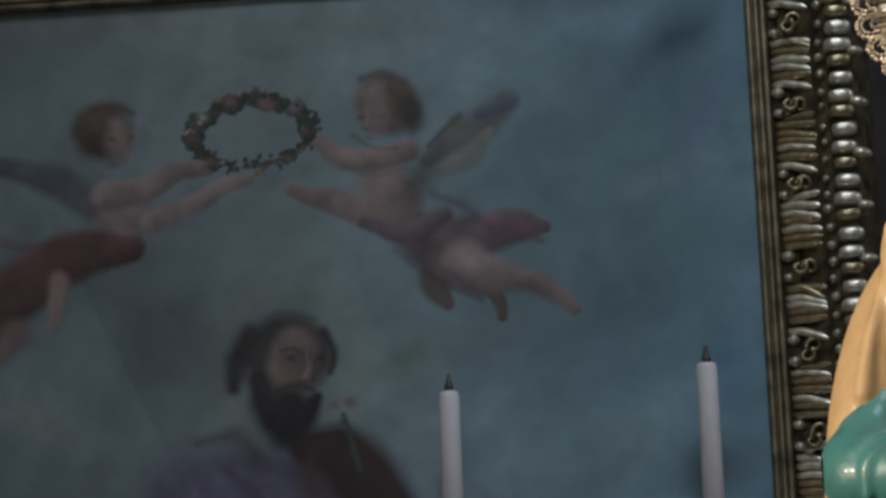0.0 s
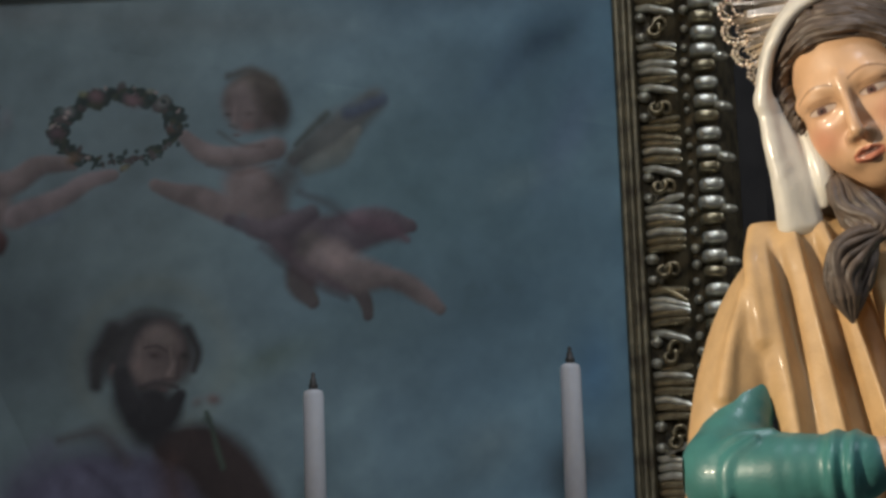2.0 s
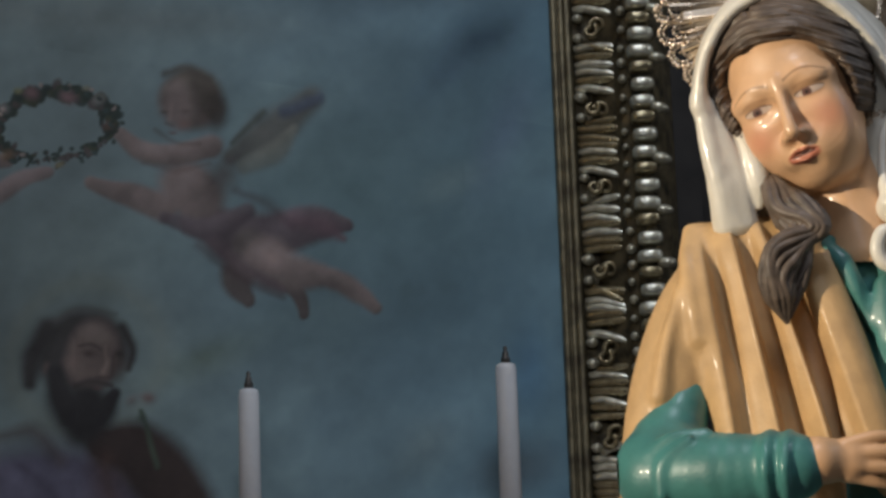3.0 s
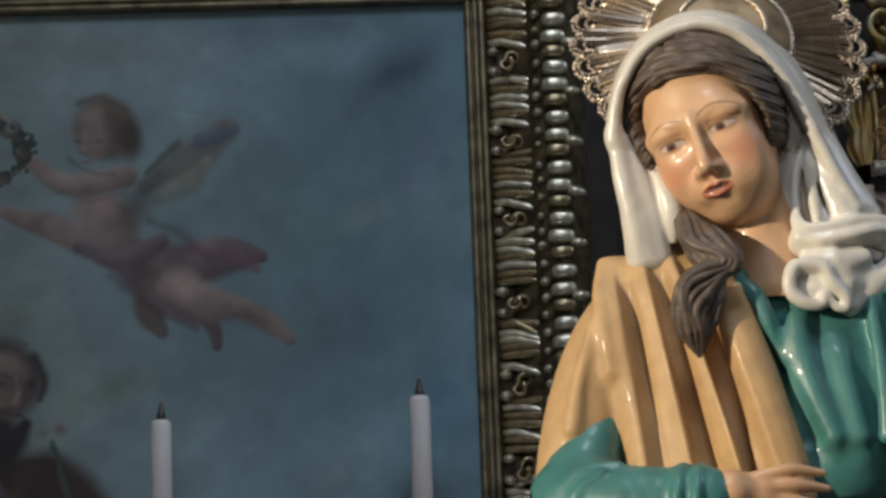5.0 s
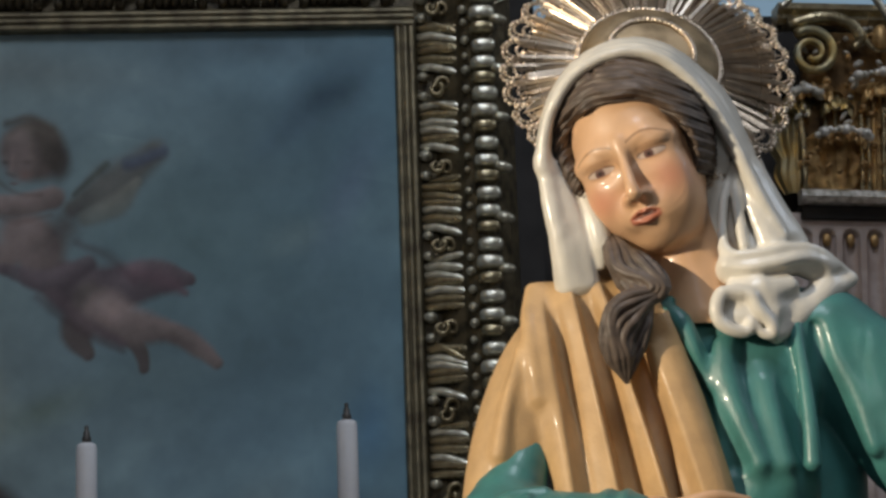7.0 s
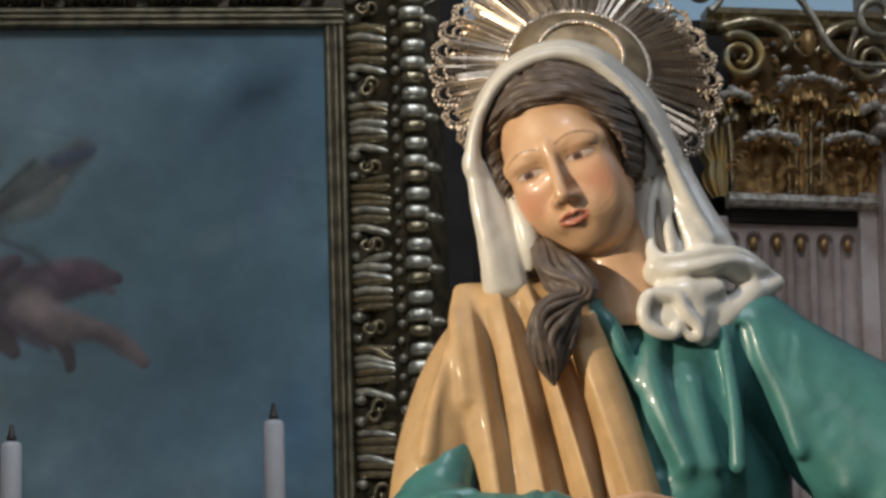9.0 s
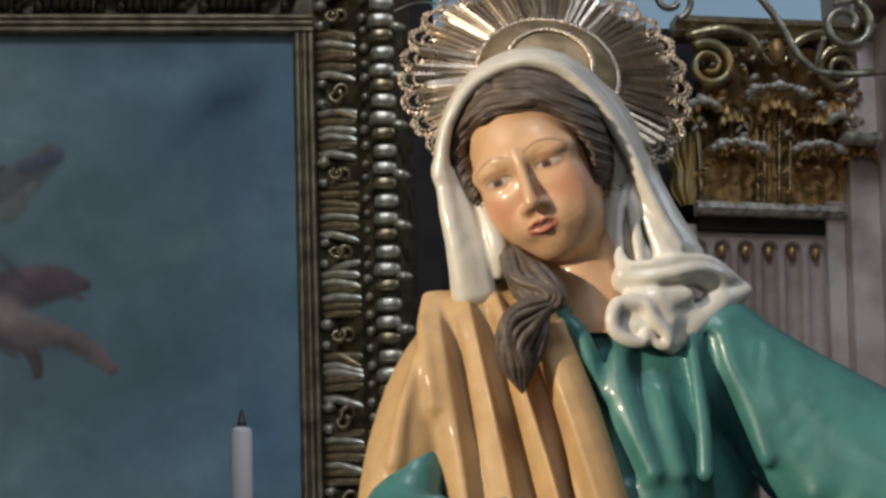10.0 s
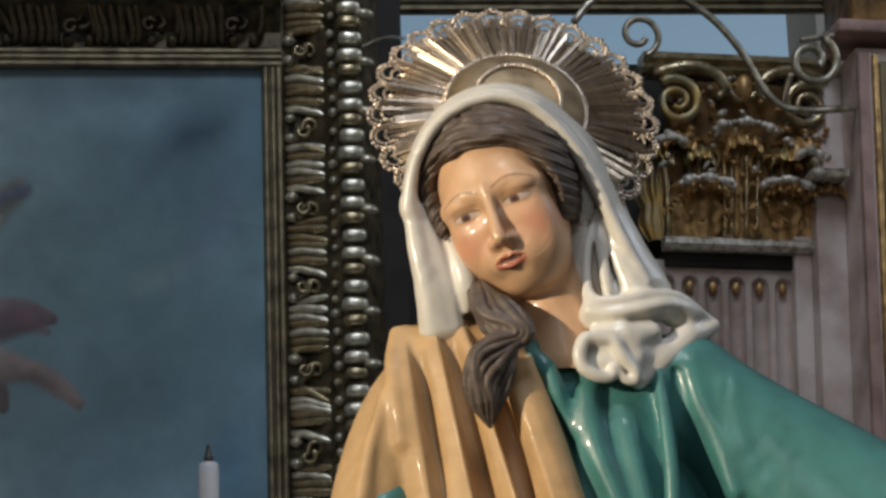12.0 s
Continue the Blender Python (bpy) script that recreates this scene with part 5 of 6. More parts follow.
def picture_frame():
    fr = empty("picture_frame", (0, 0, 0))
    def bead(c, r, n=5):
        return [(c - r * math.cos(math.pi * i / n), 0.016 + r * math.sin(math.pi * i / n)) for i in range(n + 1)]
    prof = [(-0.004, -0.006), (-0.004, 0.010)] + bead(0.004, 0.007) + bead(0.0185, 0.0065) + bead(0.031, 0.0075) + [(0.042, 0.010), (0.075, 0.006), (0.118, 0.048), (0.128, 0.066), (0.145, 0.075), (0.165, 0.096), (0.185, 0.090), (0.215, 0.05), (0.235, 0.0), (0.235, -0.06), (-0.004, -0.06)]
    i = next(k for k, q in enumerate(prof) if q[0] > 0.04)
    inner = prof[:i] + [(0.042, 0.010), (0.042, -0.06), (-0.004, -0.06)]
    outer = [(0.0425, -0.06), (0.0425, 0.008)] + prof[i + 1:-1]
    part("side_fillet", sweep(inner, (PX1, 4.40, PZ0), (PX1, 4.40, PZ1 - 0.004), (1, 0, 0), (0, -1, 0)), FILLET, fr, smooth=False)
    # rails in a darker tone than the carving set on them
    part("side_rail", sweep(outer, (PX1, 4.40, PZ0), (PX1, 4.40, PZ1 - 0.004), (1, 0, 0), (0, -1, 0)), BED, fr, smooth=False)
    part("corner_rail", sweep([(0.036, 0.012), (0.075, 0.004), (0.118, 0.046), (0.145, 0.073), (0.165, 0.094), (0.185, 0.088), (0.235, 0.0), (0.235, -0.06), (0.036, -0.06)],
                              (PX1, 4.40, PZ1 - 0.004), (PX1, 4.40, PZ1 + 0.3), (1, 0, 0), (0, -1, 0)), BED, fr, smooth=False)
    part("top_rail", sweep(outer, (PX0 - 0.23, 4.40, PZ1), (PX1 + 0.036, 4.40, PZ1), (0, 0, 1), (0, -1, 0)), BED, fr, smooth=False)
    part("top_fillet", sweep(inner, (PX0 - 0.23, 4.40, PZ1), (PX1 + 0.036, 4.40, PZ1), (0, 0, 1), (0, -1, 0)), FILLET, fr, smooth=False)
    rng = random.Random(7)
    reel = ball_mesh("reel", 0.026, 0.024, 0.0135, GOLD_PALE, 20, 12, blunt=0.62)
    thin = ball_mesh("reel_thin", 0.025, 0.023, 0.0125, GOLD, 20, 12, blunt=0.62)
    oval = ball_mesh("oval", 0.020, 0.015, 0.011, GOLD_PALE, 14, 8, 0.1)
    pearl = ball_mesh("pearl", 0.0085, 0.010, 0.0085, GOLD_PALE, 12, 8)
    knob = ball_mesh("knob", 0.013, 0.014, 0.0105, GOLD_PALE, 12, 8)
    ridges = []
    for k in range(6):
        bend = rng.uniform(-0.012, 0.012)
        pts = [(0.0, 0, bend * 0.3), (0.024, -0.008, 0.0), (0.048, -0.016, bend * 0.6), (0.066, -0.024, bend), (0.084, -0.030, bend * 1.6)]
        ridges.append(tube_mesh("leaf_rib", smooth_path(pts, 3), [0.0072 + 0.0030 * math.sin(math.pi * min(1, 0.15 + i / 13)) for i in range(13)], rng.choice((GOLD, GOLD_PALE, GOLD_PALE)), 7, 1.3))
    curl = tube_mesh("leaf_curl", arc((0.030, -0.004, 0), 0.017, 200, -120, 12, 0.45), [0.006] * 9 + [0.005, 0.0045, 0.004, 0.006], GOLD, 7, 1.3)
    shaded_copy = {}        # darker copies for the top run, whose shade is put into the colour
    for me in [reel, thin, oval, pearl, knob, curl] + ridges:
        shaded_copy[me] = me.copy()
        shaded_copy[me].materials[0] = GOLD_SHADED
    for run, (p0, along, side, length) in {"side": ((PX1, 4.40, 1.78), (0, 0, 1), (1, 0, 0), 1.45), "top": ((PX1, 4.40, PZ1), (-1, 0, 0), (0, 0, 1), 1.75)}.items():
        p0, al, sd, out = Vector(p0), Vector(along), Vector(side), Vector((0, -1, 0))
        M = Matrix((sd, -out, al)).transposed() if run == "side" else Matrix((sd, -out, -al)).transposed()

        def at(s, a, b, turn=0.0, k=1.0):
            m = Matrix.Translation(p0 + al * s + sd * a + out * (b + 0.5 * max(0.0, a - 0.05))) @ M.to_4x4() @ Matrix.Rotation(turn, 4, "Y")
            return m @ Matrix.Diagonal((k, k, k, 1))

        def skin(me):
            return shaded_copy[me] if run == "top" else me

        n = int(length / 0.102)
        for i in range(n):
            s = 0.102 * (i + 0.35)
            if run == "top" and s < 0.0:
                continue
            j = rng.uniform(-0.002, 0.002)
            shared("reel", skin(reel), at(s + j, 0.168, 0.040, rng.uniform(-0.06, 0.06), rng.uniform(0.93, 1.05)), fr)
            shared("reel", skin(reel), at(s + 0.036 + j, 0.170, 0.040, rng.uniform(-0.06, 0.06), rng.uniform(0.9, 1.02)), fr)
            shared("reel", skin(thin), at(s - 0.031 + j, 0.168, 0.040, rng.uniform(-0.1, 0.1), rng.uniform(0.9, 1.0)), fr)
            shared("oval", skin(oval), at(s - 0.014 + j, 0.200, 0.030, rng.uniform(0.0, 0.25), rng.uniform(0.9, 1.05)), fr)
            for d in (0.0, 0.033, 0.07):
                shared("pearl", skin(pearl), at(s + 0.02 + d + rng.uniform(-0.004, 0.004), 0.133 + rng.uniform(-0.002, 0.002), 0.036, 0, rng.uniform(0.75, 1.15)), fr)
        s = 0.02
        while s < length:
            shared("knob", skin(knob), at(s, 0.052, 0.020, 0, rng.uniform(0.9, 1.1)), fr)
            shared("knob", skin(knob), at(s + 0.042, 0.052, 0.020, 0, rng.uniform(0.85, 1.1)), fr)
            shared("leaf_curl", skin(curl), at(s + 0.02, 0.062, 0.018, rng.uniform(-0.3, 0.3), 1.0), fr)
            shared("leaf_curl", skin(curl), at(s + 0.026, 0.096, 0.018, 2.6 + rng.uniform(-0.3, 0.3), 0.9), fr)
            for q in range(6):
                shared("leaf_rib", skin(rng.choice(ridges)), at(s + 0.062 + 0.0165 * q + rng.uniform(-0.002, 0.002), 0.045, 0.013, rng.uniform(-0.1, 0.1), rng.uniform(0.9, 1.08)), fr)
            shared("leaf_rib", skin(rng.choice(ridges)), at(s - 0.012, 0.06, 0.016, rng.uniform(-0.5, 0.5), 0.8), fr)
            s += 0.165
    return tagged(fr, "carved tarnished gilt picture frame with beaded mouldings", "picture frame")


picture_frame()


# ---- altar candles ----
def candle(x, top):
    c = empty("candle", (x, 4.25, 1.70))
    h = top - 1.70
    part("wax_stick", lathe_bm([(0.0215, 0), (0.0195, h - 0.012), (0.0175, h - 0.003), (0.012, h)], 24), WAX, c)
    part("burner_cap", lathe_bm([(0.008, h), (0.009, h + 0.010), (0.006, h + 0.014), (0.0065, h + 0.020), (0.0035, h + 0.024), (0.0045, h + 0.030), (0.001, h + 0.034)], 12), BRASS, c, "small dark metal burner tip")
    return tagged(c, "tall white altar candle with a metal burner tip", "candle", "altar candles")


candle(-0.4255, 2.087)
candle(0.0635, 2.118)
ledge = part("altar_ledge", box_bm((-2.2, 4.10, 0), (0.42, 4.40, 1.70), 0.01), MARBLED)
tagged(ledge, "plain painted altar ledge below the painting", "altar")


# ---- the silver halo behind the head ----
def halo():
    h = empty("halo")
    rng = random.Random(11)
    ray_meshes = []
    for k in range(5):
        length = (0.066, 0.072, 0.076, 0.080, 0.084)[k]
        bm = bmesh.new()
        w = 0.0021
        rows = []
        for t, a in ((0, 1.0), (0.5, 1.15), (0.93, 1.0), (1.0, 0.25)):
            rows.append([bm.verts.new((x * w * a, t * length, z * w * a)) for x, z in ((-1, 0), (0, 1.0), (1, 0), (0, -0.6))])
        for a, b in zip(rows, rows[1:]):
            for i in range(4):
                bm.faces.new((a[i], a[(i + 1) % 4], b[(i + 1) % 4], b[i]))
        bm.faces.new(rows[0][::-1])
        bm.faces.new(rows[-1])
        bmesh.ops.recalc_face_normals(bm, faces=bm.faces[:])
        me = bpy.data.meshes.new("ray")
        bm.to_mesh(me)
        bm.free()
        me.materials.append(SILVER)
        ray_meshes.append(me)
    n = 236
    for i in range(n):
        a = 360 * i / n + rng.uniform(-0.5, 0.5)
        group = 0.5 + 0.5 * math.sin(radians(a) * 26)
        k = min(4, max(0, int(group * 3.4 + rng.uniform(0, 1.6))))
        shared("ray", ray_meshes[k], pose(0, 0, rng.uniform(-0.002, 0.002), 0, 0, a) @ pose(0, 0.086, 0, rng.uniform(-3.5, 0.5) - 5, rng.uniform(-25, 25), rng.uniform(-1.5, 1.5)), h)
    # backing cone under the rays
    bm = bmesh.new()
    seg = 96
    rings = [[bm.verts.new((r * math.cos(2 * math.pi * k / seg), r * math.sin(2 * math.pi * k / seg), z)) for k in range(seg)] for r, z in ((0.084, -0.003), (0.150, -0.011), (0.150, -0.013), (0.084, -0.005))]
    for j in range(4):
        a, b = rings[j], rings[(j + 1) % 4]
        for k in range(seg):
            bm.faces.new((a[k], a[(k + 1) % seg], b[(k + 1) % seg], b[k]))
    bmesh.ops.recalc_face_normals(bm, faces=bm.faces[:])
    part("back_plate", bm, SILVER_DULL, h)
    # dome over the crown of the head
    prof = [(0.088, -0.004), (0.084, 0.010), (0.074, 0.020), (0.060, 0.026), (0.045, 0.028), (0.02, 0.029), (0.002, 0.029)]
    part("dome", lathe_bm(prof, 64), SILVER_DULL, h, "plain gilded silver dome")
    for r, z, count, size in ((0.087, 0.006, 90, 0.0042), (0.052, 0.0285, 60, 0.0036)):
        b = ball_mesh("bead", size * 1.25, size, size, SILVER, 8, 5)
        for i in range(count):
            a = 360 * i / count
            shared("bead", b, pose(0, 0, 0, 0, 0, a) @ pose(0, r, z, 0, 0, 35 if i % 2 else -20), h)
    # scalloped lace of small beads, too many to count
    tmp = bmesh.new()
    bmesh.ops.create_icosphere(tmp, subdivisions=1, radius=1.0)
    tv = np.array([v.co[:] for v in tmp.verts])
    tf = np.array([[v.index for v in f.verts] for f in tmp.faces])
    tmp.free()
    beads = []
    loops = 30
    for i in range(loops):
        m = pose(0, 0, 0, 0, 0, 360 * (i + 0.5) / loops) @ pose(0, 0.1635, -0.013, -6, 0, 0)
        for k in range(15):
            t = math.pi * (-0.28 + 1.56 * k / 14)
            beads.append((m @ Vector((0.0175 * math.cos(t), 0.0165 * math.sin(t) + rng.uniform(-0.0006, 0.0006), 0.0015 * math.sin(5 * t))), 0.0035 + rng.uniform(-0.0003, 0.0004)))
        for k in range(10):
            t = math.pi * (-0.1 + 1.2 * k / 9)
            beads.append((m @ Vector((0.0115 * math.cos(t), 0.0115 * math.sin(t), 0.002)), 0.0023))
        for k in range(6):
            t = math.pi * (0.15 + 0.7 * k / 5)
            beads.append((m @ Vector((0.0105 * math.cos(t), 0.0125 * math.sin(t) - 0.013, 0.002)), 0.0026))
    for i in range(150):
        a = 2 * math.pi * i / 150
        beads.append((Vector((0.1545 * math.cos(a), 0.1545 * math.sin(a), -0.012)), 0.0021))
    V = np.concatenate([tv * r + np.array(c) for c, r in beads])
    F = np.concatenate([tf + len(tv) * i for i in range(len(beads))])
    lace = mesh_object("bead_lace", V.tolist(), F.tolist(), SILVER, h, True, "lace edge of tiny silver beads")
    tagged(lace, kind="stuff")
    x = Vector((1, 0.0, -0.035)).normalized()
    z = Vector((0, -math.cos(radians(22)), math.sin(radians(22))))
    y = z.cross(x).normalized()
    z = x.cross(y)
    m = Matrix((x, y, z)).transposed().to_4x4()
    m.translation = Vector((0.0086, -0.0390, 1.6263)) + Vector((0.44, 2.86, 0.74))
    h.matrix_world = m @ Matrix.Diagonal((1.075, 1.075, 1.075, 1))
    return tagged(h, "silver halo with rays and a beaded lace edge", "halo")


halo()


# ---- right of the painting: boards, fluted pilaster with a gilded capital ----
structure(part("wall_side_panel", box_bm((0.475, 4.50, 0), (2.4, 4.58, 2.99)), DARKWOOD, smooth=False), "dark wooden boards behind the pilasters", "wall")
bar = sweep([(0, 0), (0, 0.016), (0.006, 0.024), (0.016, 0.02), (0.022, 0.028), (0.030, 0.02), (0.030, 0)], (0.399, 4.520, 3.103), (1.433, 4.520, 3.112), (0, 0, 1), (0, -1, 0))
structure(part("trim_cornice", bar, FILLET, smooth=False), "thin gilded moulding across the window", "trim")


def leaf_mesh(name, w, h, curl, mat, seed):
    """An acanthus leaf: lobed, ribbed, its tip rolled forward."""
    rng = random.Random(seed)
    nx, nz = 25, 26
    V, Q = [], []
    for j in range(nz):
        t = j / (nz - 1)
        lobes = 0.72 + 0.28 * abs(math.sin(t * math.pi * 3.5))
        half = w / 2 * (0.55 + 0.75 * math.sin(math.pi * min(1, t * 0.85 + 0.08))) * lobes
        a = max(0, t - 0.62) / 0.38 * math.pi * 1.05
        zz = h * min(t, 0.62) + (curl * math.sin(a) if a > 0 else 0)
        yy = -0.30 * curl * t * 2 - curl * (1 - math.cos(a))
        for i in range(nx):
            u = -1 + 2 * i / (nx - 1)
            rib = 0.0045 * math.cos(u * math.pi * 4.5 + t * 2) + 0.003 * math.cos(u * 9 + 11 * t)
            V.append((u * half, yy + rib * (0.3 + t) + 0.018 * u * u + rng.uniform(-0.0007, 0.0007), zz + 0.003 * math.cos(u * math.pi * 5) * t - 0.014 * u * u * t))
    for j in range(nz - 1):
        for i in range(nx - 1):
            q = j * nx + i
            Q.append((q, q + 1, q + nx + 1, q + nx))
    me = fast_mesh(name, np.array(V), np.array(Q))
    me.materials.append(mat)
    return me


def pilaster():
    p = empty("fluted_pilaster", (1.142, 4.36, 2.560))
    # shaft: seven flutes with round heads
    half, nx, nz = 0.172, 260, 150
    x = np.linspace(-half, half, nx)
    z = np.concatenate([np.linspace(-2.5, -0.6, 10), np.linspace(-0.58, -0.03, nz)])
    X, Z = np.meshgrid(x, z)
    pitch, fw = 0.0485, 0.0175
    cx = np.round(X / pitch) * pitch
    top = -0.080
    d = np.where(Z > top, np.hypot(X - cx, Z - top), np.abs(X - cx))
    depth = np.sqrt(np.clip(1 - (d / fw) ** 2, 0, 1)) * 0.019
    depth = np.where(np.abs(cx) > 3.2 * pitch, 0, depth)
    V = np.stack([X, 0.028 + depth, Z], -1).reshape(-1, 3)
    i = np.arange(X.size).reshape(X.shape)
    Q = np.stack([i[:-1, :-1], i[:-1, 1:], i[1:, 1:], i[1:, :-1]], -1).reshape(-1, 4)
    me = fast_mesh("shaft", V, Q)
    me.materials.append(MARBLED)
    ob = new("shaft", me)
    ob.parent = p
    tagged(ob, "greyed mauve painted shaft with flutes")
    part("shaft_core", box_bm((-half, 0.05, -2.56), (half, 0.15, -0.03)), MARBLED, p, smooth=False)
    pip = ball_mesh("flute_bead", 0.009, 0.007, 0.014, GOLD_WARM, 10, 6)
    for k in range(-3, 4):
        shared("flute_bead", pip, pose(k * pitch, 0.036, -0.083), p)
    # necking and astragal
    part("necking", box_bm((-0.150, 0.015, -0.045), (0.150, 0.12, -0.012), 0.004), DARKWOOD, p)
    part("astragal", sweep([(-0.016, 0), (-0.016, 0.030), (-0.006, 0.042), (0.004, 0.042), (0.010, 0.032), (0.010, 0)], (-0.157, 0.02, 0), (0.157, 0.02, 0), (0, 0, 1), (0, -1, 0)), SILVER_GILT, p, "pale silvered moulding", smooth=False)
    part("bell", sweep([(0.01, 0), (0.01, 0.012), (0.2, 0.02), (0.34, 0.04), (0.34, 0)], (-0.145, 0.03, 0), (0.145, 0.03, 0), (0, 0, 1), (0, -1, 0)), GOLD_DARK, p, smooth=False)
    # leaves in two rows
    low = leaf_mesh("acanthus_leaf", 0.125, 0.150, 0.026, GOLD_WARM, 1)
    high = leaf_mesh("acanthus_leaf", 0.105, 0.300, 0.030, GOLD_WARM, 2)
    slim = leaf_mesh("acanthus_leaf", 0.085, 0.260, 0.028, GOLD_MIX, 3)
    for me, lx, ly in ((high, 0.002, 0.010), (high, -0.120, 0.026), (high, 0.125, 0.026), (slim, -0.158, 0.03), (slim, 0.160, 0.03), (slim, -0.085, 0.022), (slim, 0.09, 0.022)):
        shared("acanthus_leaf", me, pose(lx, ly, 0.012, 0, 0, 12 * (lx > 0.1) - 12 * (lx < -0.1)), p)
    for lx in (-0.235, -0.078, 0.086, 0.172):
        if abs(lx) < 0.2:
            shared("acanthus_leaf", low, pose(lx, 0.0, 0.010, 0, 0, 0), p)
    # silvered, scalloped lips of the leaves
    rng = random.Random(5)
    for lx, lz, w, ly in ((-0.078, 0.118, 0.052, -0.078), (0.086, 0.120, 0.050, -0.078), (0.002, 0.236, 0.062, -0.078), (-0.150, 0.205, 0.030, -0.06), (0.135, 0.185, 0.024, -0.07), (0.178, 0.13, 0.018, -0.05)):
        bm = bmesh.new()
        for k in range(11):
            u = -1 + 2 * k / 10
            bmesh.ops.create_uvsphere(bm, u_segments=9, v_segments=6, radius=0.0088 + 0.003 * math.cos(u * 8) + rng.uniform(-0.001, 0.001),
                                      matrix=Matrix.Translation((lx + u * w, ly + 0.012 * u * u + rng.uniform(-0.002, 0.002), lz - 0.012 * abs(u) ** 3 + rng.uniform(-0.002, 0.002))) @ Matrix.Diagonal((1, 1.1, 0.85, 1)))
        part("leaf_lip", bm, SILVER_GILT, p, "silvered scalloped leaf lip")
    # stems
    for lx, z1, r, mat in ((-0.008, 0.20, 0.006, GOLD_WARM), (0.012, 0.20, 0.005, GOLD), (-0.148, 0.19, 0.006, GOLD), (-0.032, 0.19, 0.004, GOLD), (0.034, 0.19, 0.004, GOLD), (0.165, 0.17, 0.005, GOLD_WARM), (-0.018, 0.17, 0.004, GOLD)):
        me = tube_mesh("stem", smooth_path([(lx, -0.012, 0.012), (lx * 1.02, -0.02, z1 * 0.5), (lx * 1.1, -0.028, z1)], 4), r, mat, 8)
        shared("stem", me, Matrix(), p)
    # volutes, the egg and small buds
    for s in (-1, 1):
        me = tube_mesh("volute", arc((s * 0.135, -0.05, 0.283), 0.050, 90 - 40 * s, 90 - 40 * s + s * 620, 46, 0.22), [0.011 - 0.00012 * k for k in range(47)], GOLD_MIX if s < 0 else GOLD, 9, 1.2)
        shared("volute", me, Matrix(), p)
        me = tube_mesh("tendril", smooth_path([(s * 0.18, -0.04, 0.345), (s * 0.11, -0.05, 0.36), (s * 0.055, -0.052, 0.345), (s * 0.036, -0.05, 0.315), (s * 0.05, -0.05, 0.296)], 5), [0.012] * 16 + [0.010, 0.009, 0.008, 0.007, 0.009], GOLD, 9, 1.2)
        shared("tendril", me, Matrix(), p)
    shared("egg", ball_mesh("egg", 0.017, 0.018, 0.027, GOLD_WARM, 16, 10), pose(0.004, -0.052, 0.318), p)
    shared("egg_ring", tube_mesh("egg_ring", [(0.004 + 0.030 * math.cos(a), -0.046, 0.318 - 0.036 * abs(math.sin(a)) + 0.012) for a in (math.pi * k / 16 for k in range(17))], 0.0055, GOLD, 8), Matrix(), p)
    bud = ball_mesh("bud", 0.008, 0.009, 0.007, SILVER_GILT, 9, 6)
    budg = ball_mesh("bud", 0.0085, 0.010, 0.0085, GOLD_WARM, 9, 6)
    for k in range(96):
        bx, bz = rng.uniform(-0.165, 0.185), rng.uniform(0.02, 0.345)
        shared("bud", bud if bz > 0.13 and rng.random() < 0.45 else budg, pose(bx, -0.038 + rng.uniform(-0.012, 0.01), bz, 0, rng.uniform(-60, 60), 0) @ Matrix.Diagonal((rng.uniform(0.5, 1.5), 1, rng.uniform(0.5, 1.1), 1)), p)
    part("abacus", sweep([(0.352, 0), (0.352, 0.05), (0.362, 0.062), (0.372, 0.056), (0.380, 0.07), (0.392, 0.07), (0.396, 0)], (-0.20, 0.03, 0), (0.205, 0.03, 0), (0, 0, 1), (0, -1, 0)), GOLD, p, smooth=False)
    p.rotation_euler = (0, radians(2.4), 0)
    return tagged(p, "fluted mauve-grey pilaster with a gilded acanthus capital", "pilaster")


pilaster()


def side_pier():
    """The panelled pier beyond the fluted pilaster."""
    p = empty("panelled_pier", (1.370, 4.200, 2.933))
    part("pier_body", box_bm((0, 0.012, -2.93), (0.6, 0.30, 0.0), 0.006), MARBLED, p)
    part("pier_edge", box_bm((0.0, 0.0, -2.93), (0.024, 0.02, -0.012), 0.005), MARBLED_RED, p, "reddish worn edge strip")
    part("gilt_strip", box_bm((0.030, -0.004, -2.93), (0.042, 0.02, -0.018), 0.004), GOLD_WARM, p, "narrow gilded strip")
    part("inset_panel", box_bm((0.046, 0.004, -2.93), (0.5, 0.02, -0.030), 0.003), OLIVE, p, "dull olive gilt panel")
    part("pier_cap", sweep([(0.0, 0), (0.0, 0.02), (0.018, 0.03), (0.03, 0.045), (0.045, 0.045), (0.052, 0.03), (0.052, 0)], (-0.046, 0.10, 0), (0.6, 0.10, 0), (0, 0, 1), (0, -1, 0)), MARBLED_RED, p, smooth=False)
    part("pier_cap_front", box_bm((-0.046, -0.03, 0.018), (0.6, 0.10, 0.046), 0.006), MARBLED_RED, p)
    part("pier_crown", box_bm((-0.01, 0.0, 0.046), (0.6, 0.2, 0.30), 0.01), GOLD_DARK, p)
    part("back_board", box_bm((-0.062, 0.12, -2.93), (0.0, 0.29, -0.03), 0.004), MARBLED, p, "worn grey painted board")
    part("board_step", box_bm((-0.10, 0.16, -2.93), (-0.063, 0.29, -0.36), 0.004), MARBLED, p)
    part("side_ledge", box_bm((-0.086, 0.05, -0.262), (-0.01, 0.12, -0.244), 0.004), SILVER_GILT, p, "pale silvered ledge end")
    p.rotation_euler = (0, radians(2.2), 0)
    return tagged(p, "reddish-grey panelled wooden pier with gilded strips", "pier")


side_pier()


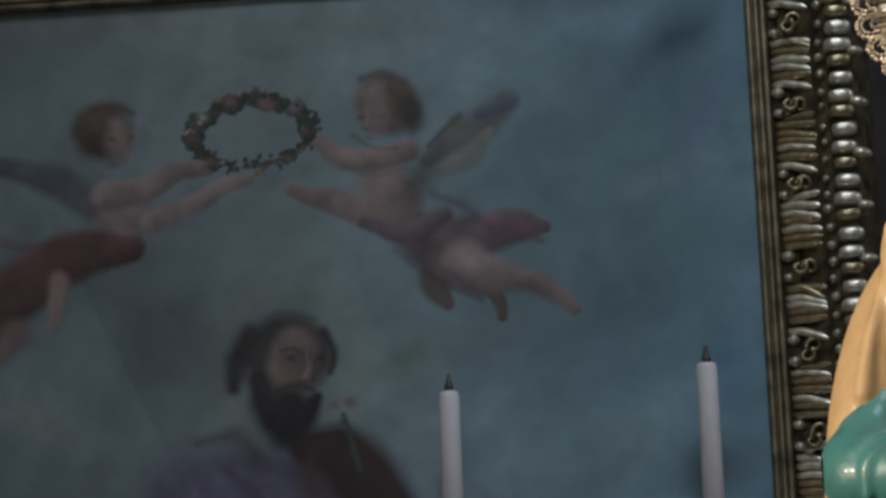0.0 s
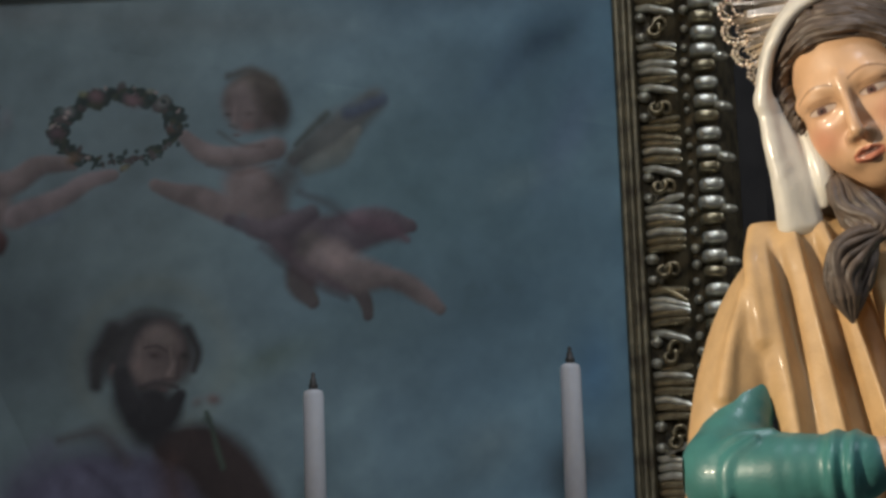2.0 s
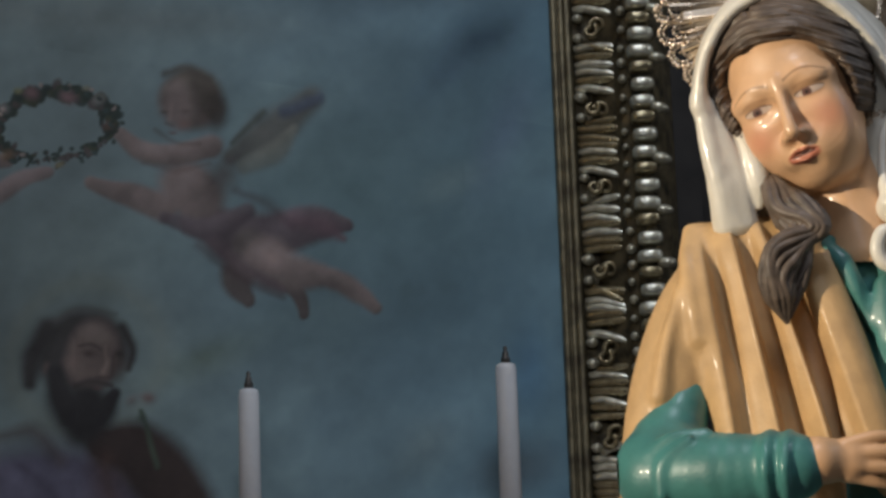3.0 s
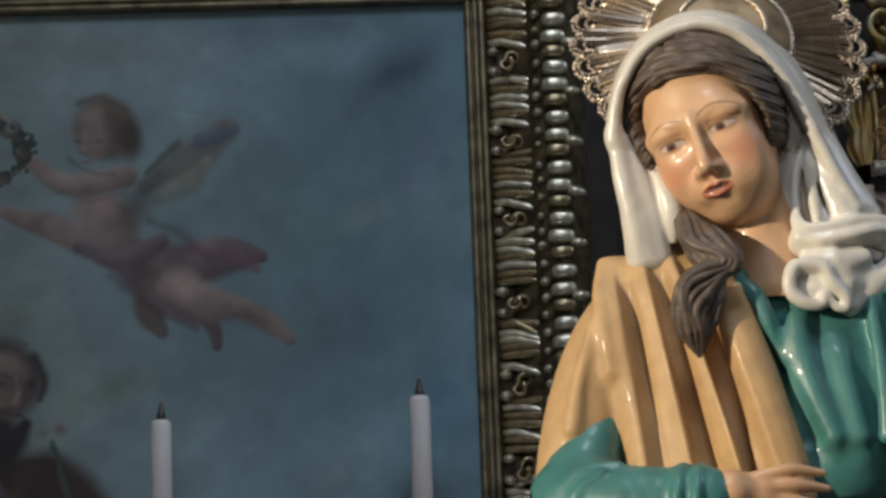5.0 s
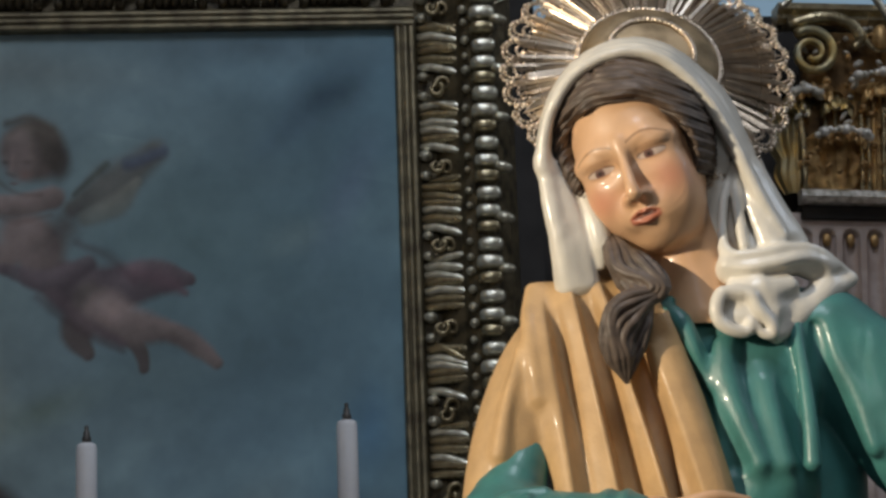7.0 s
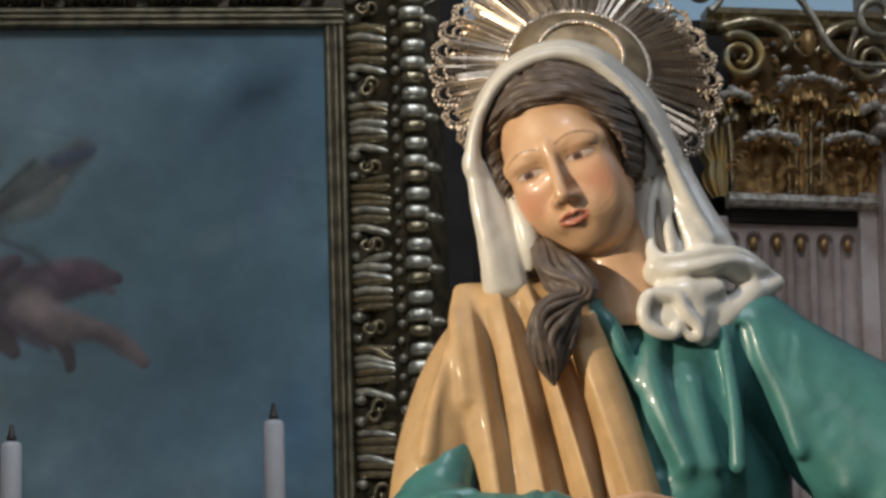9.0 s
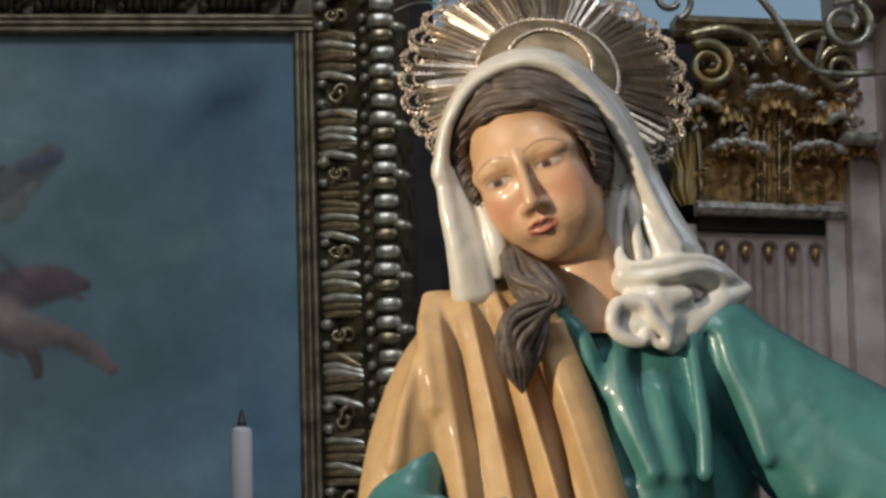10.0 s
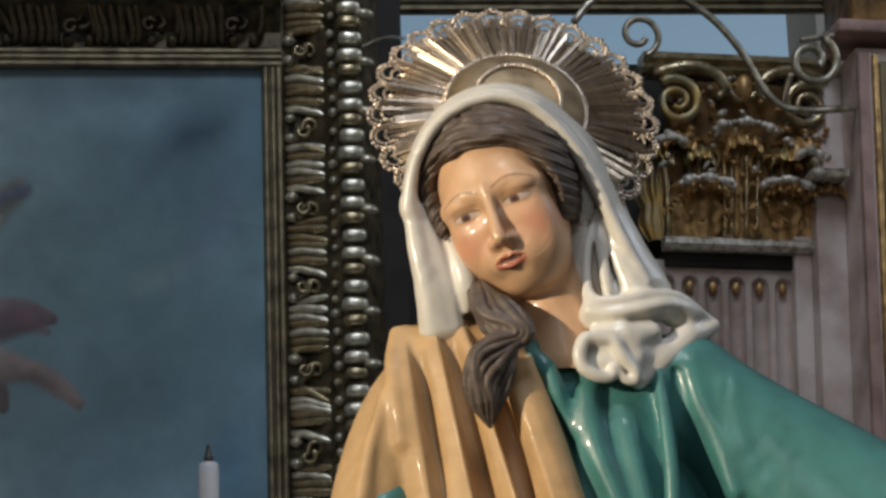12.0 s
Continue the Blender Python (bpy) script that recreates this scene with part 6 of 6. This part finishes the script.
def iron_scrollwork():
    """Silvered wrought scrolls, fixed to the pier."""
    g = empty("scrollwork", (1.325, 4.190, 2.794))

    def rod(name, pts, r, label=""):
        ob = part(name, tube_bm([Vector(p) - g.location for p in pts], r, 9), IRON, g, label)
        return ob

    stem = smooth_path([(0.774, 4.100, 2.942), (0.815, 4.100, 2.989), (0.884, 4.100, 3.015), (0.973, 4.100, 3.002), (1.051, 4.100, 2.950), (1.109, 4.100, 2.875), (1.141, 4.100, 2.811), (1.178, 4.100, 2.773), (1.228, 4.100, 2.764), (1.292, 4.130, 2.776), (1.358, 4.220, 2.806)], 6)
    rod("arm", stem, [0.0075] * len(stem))
    rod("upper_curl", arc((0.901, 4.100, 2.918), 0.044, -75, 330, 40, 0.35), [0.0065] * 41)
    rod("large_curl", arc((1.238, 4.080, 2.859), 0.054, 60, -400, 44, 0.30), [0.0085] * 45)
    tip = smooth_path([(1.286, 4.090, 2.916), (1.261, 4.080, 2.908), (1.216, 4.080, 2.901)], 5)
    rod("tip", tip, [0.006] * len(tip))
    hook = smooth_path([(1.194, 4.080, 2.834), (1.185, 4.090, 2.802), (1.181, 4.100, 2.776)], 4)
    rod("hook", hook, [0.006] * len(hook))
    return tagged(g, "silvered wrought-iron scrollwork before the gilded capital", "scrollwork")


iron_scrollwork()


def side_ornament():
    """Dark carved balls in the gap between frame and pilaster."""
    g = empty("carved_drop", (0.46, 4.47, 2.2))
    rng = random.Random(3)
    b = ball_mesh("boss", 0.020, 0.018, 0.014, SILVER_GILT, 12, 8)
    for k, (dx, dz) in enumerate(((0.035, 0.548), (0.022, 0.515), (0.05, 0.488), (0.038, 0.452), (0.048, 0.417), (0.03, 0.58), (0.06, 0.33), (0.05, 0.25))):
        shared("boss", b, pose(dx, 0.0, dz, 0, rng.uniform(-40, 10), 0) @ Matrix.Diagonal((rng.uniform(0.5, 1.0), 0.7, rng.uniform(0.5, 1.0), 1)), g)
    twig = smooth_path([(0.378, 4.300, 2.958), (0.409, 4.320, 2.979), (0.441, 4.360, 3.000), (0.482, 4.470, 3.035)], 5)
    part("twig", tube_bm([Vector(q) - g.location for q in twig], 0.0035, 8), IRON, g, "thin silvered twig")
    part("backing", box_bm((0.0, 0.005, 0.1), (0.085, 0.03, 0.62), 0.008), DARKWOOD, g)
    return tagged(g, "dark carved drop with silvered bosses on the boards", "ornament")


side_ornament()
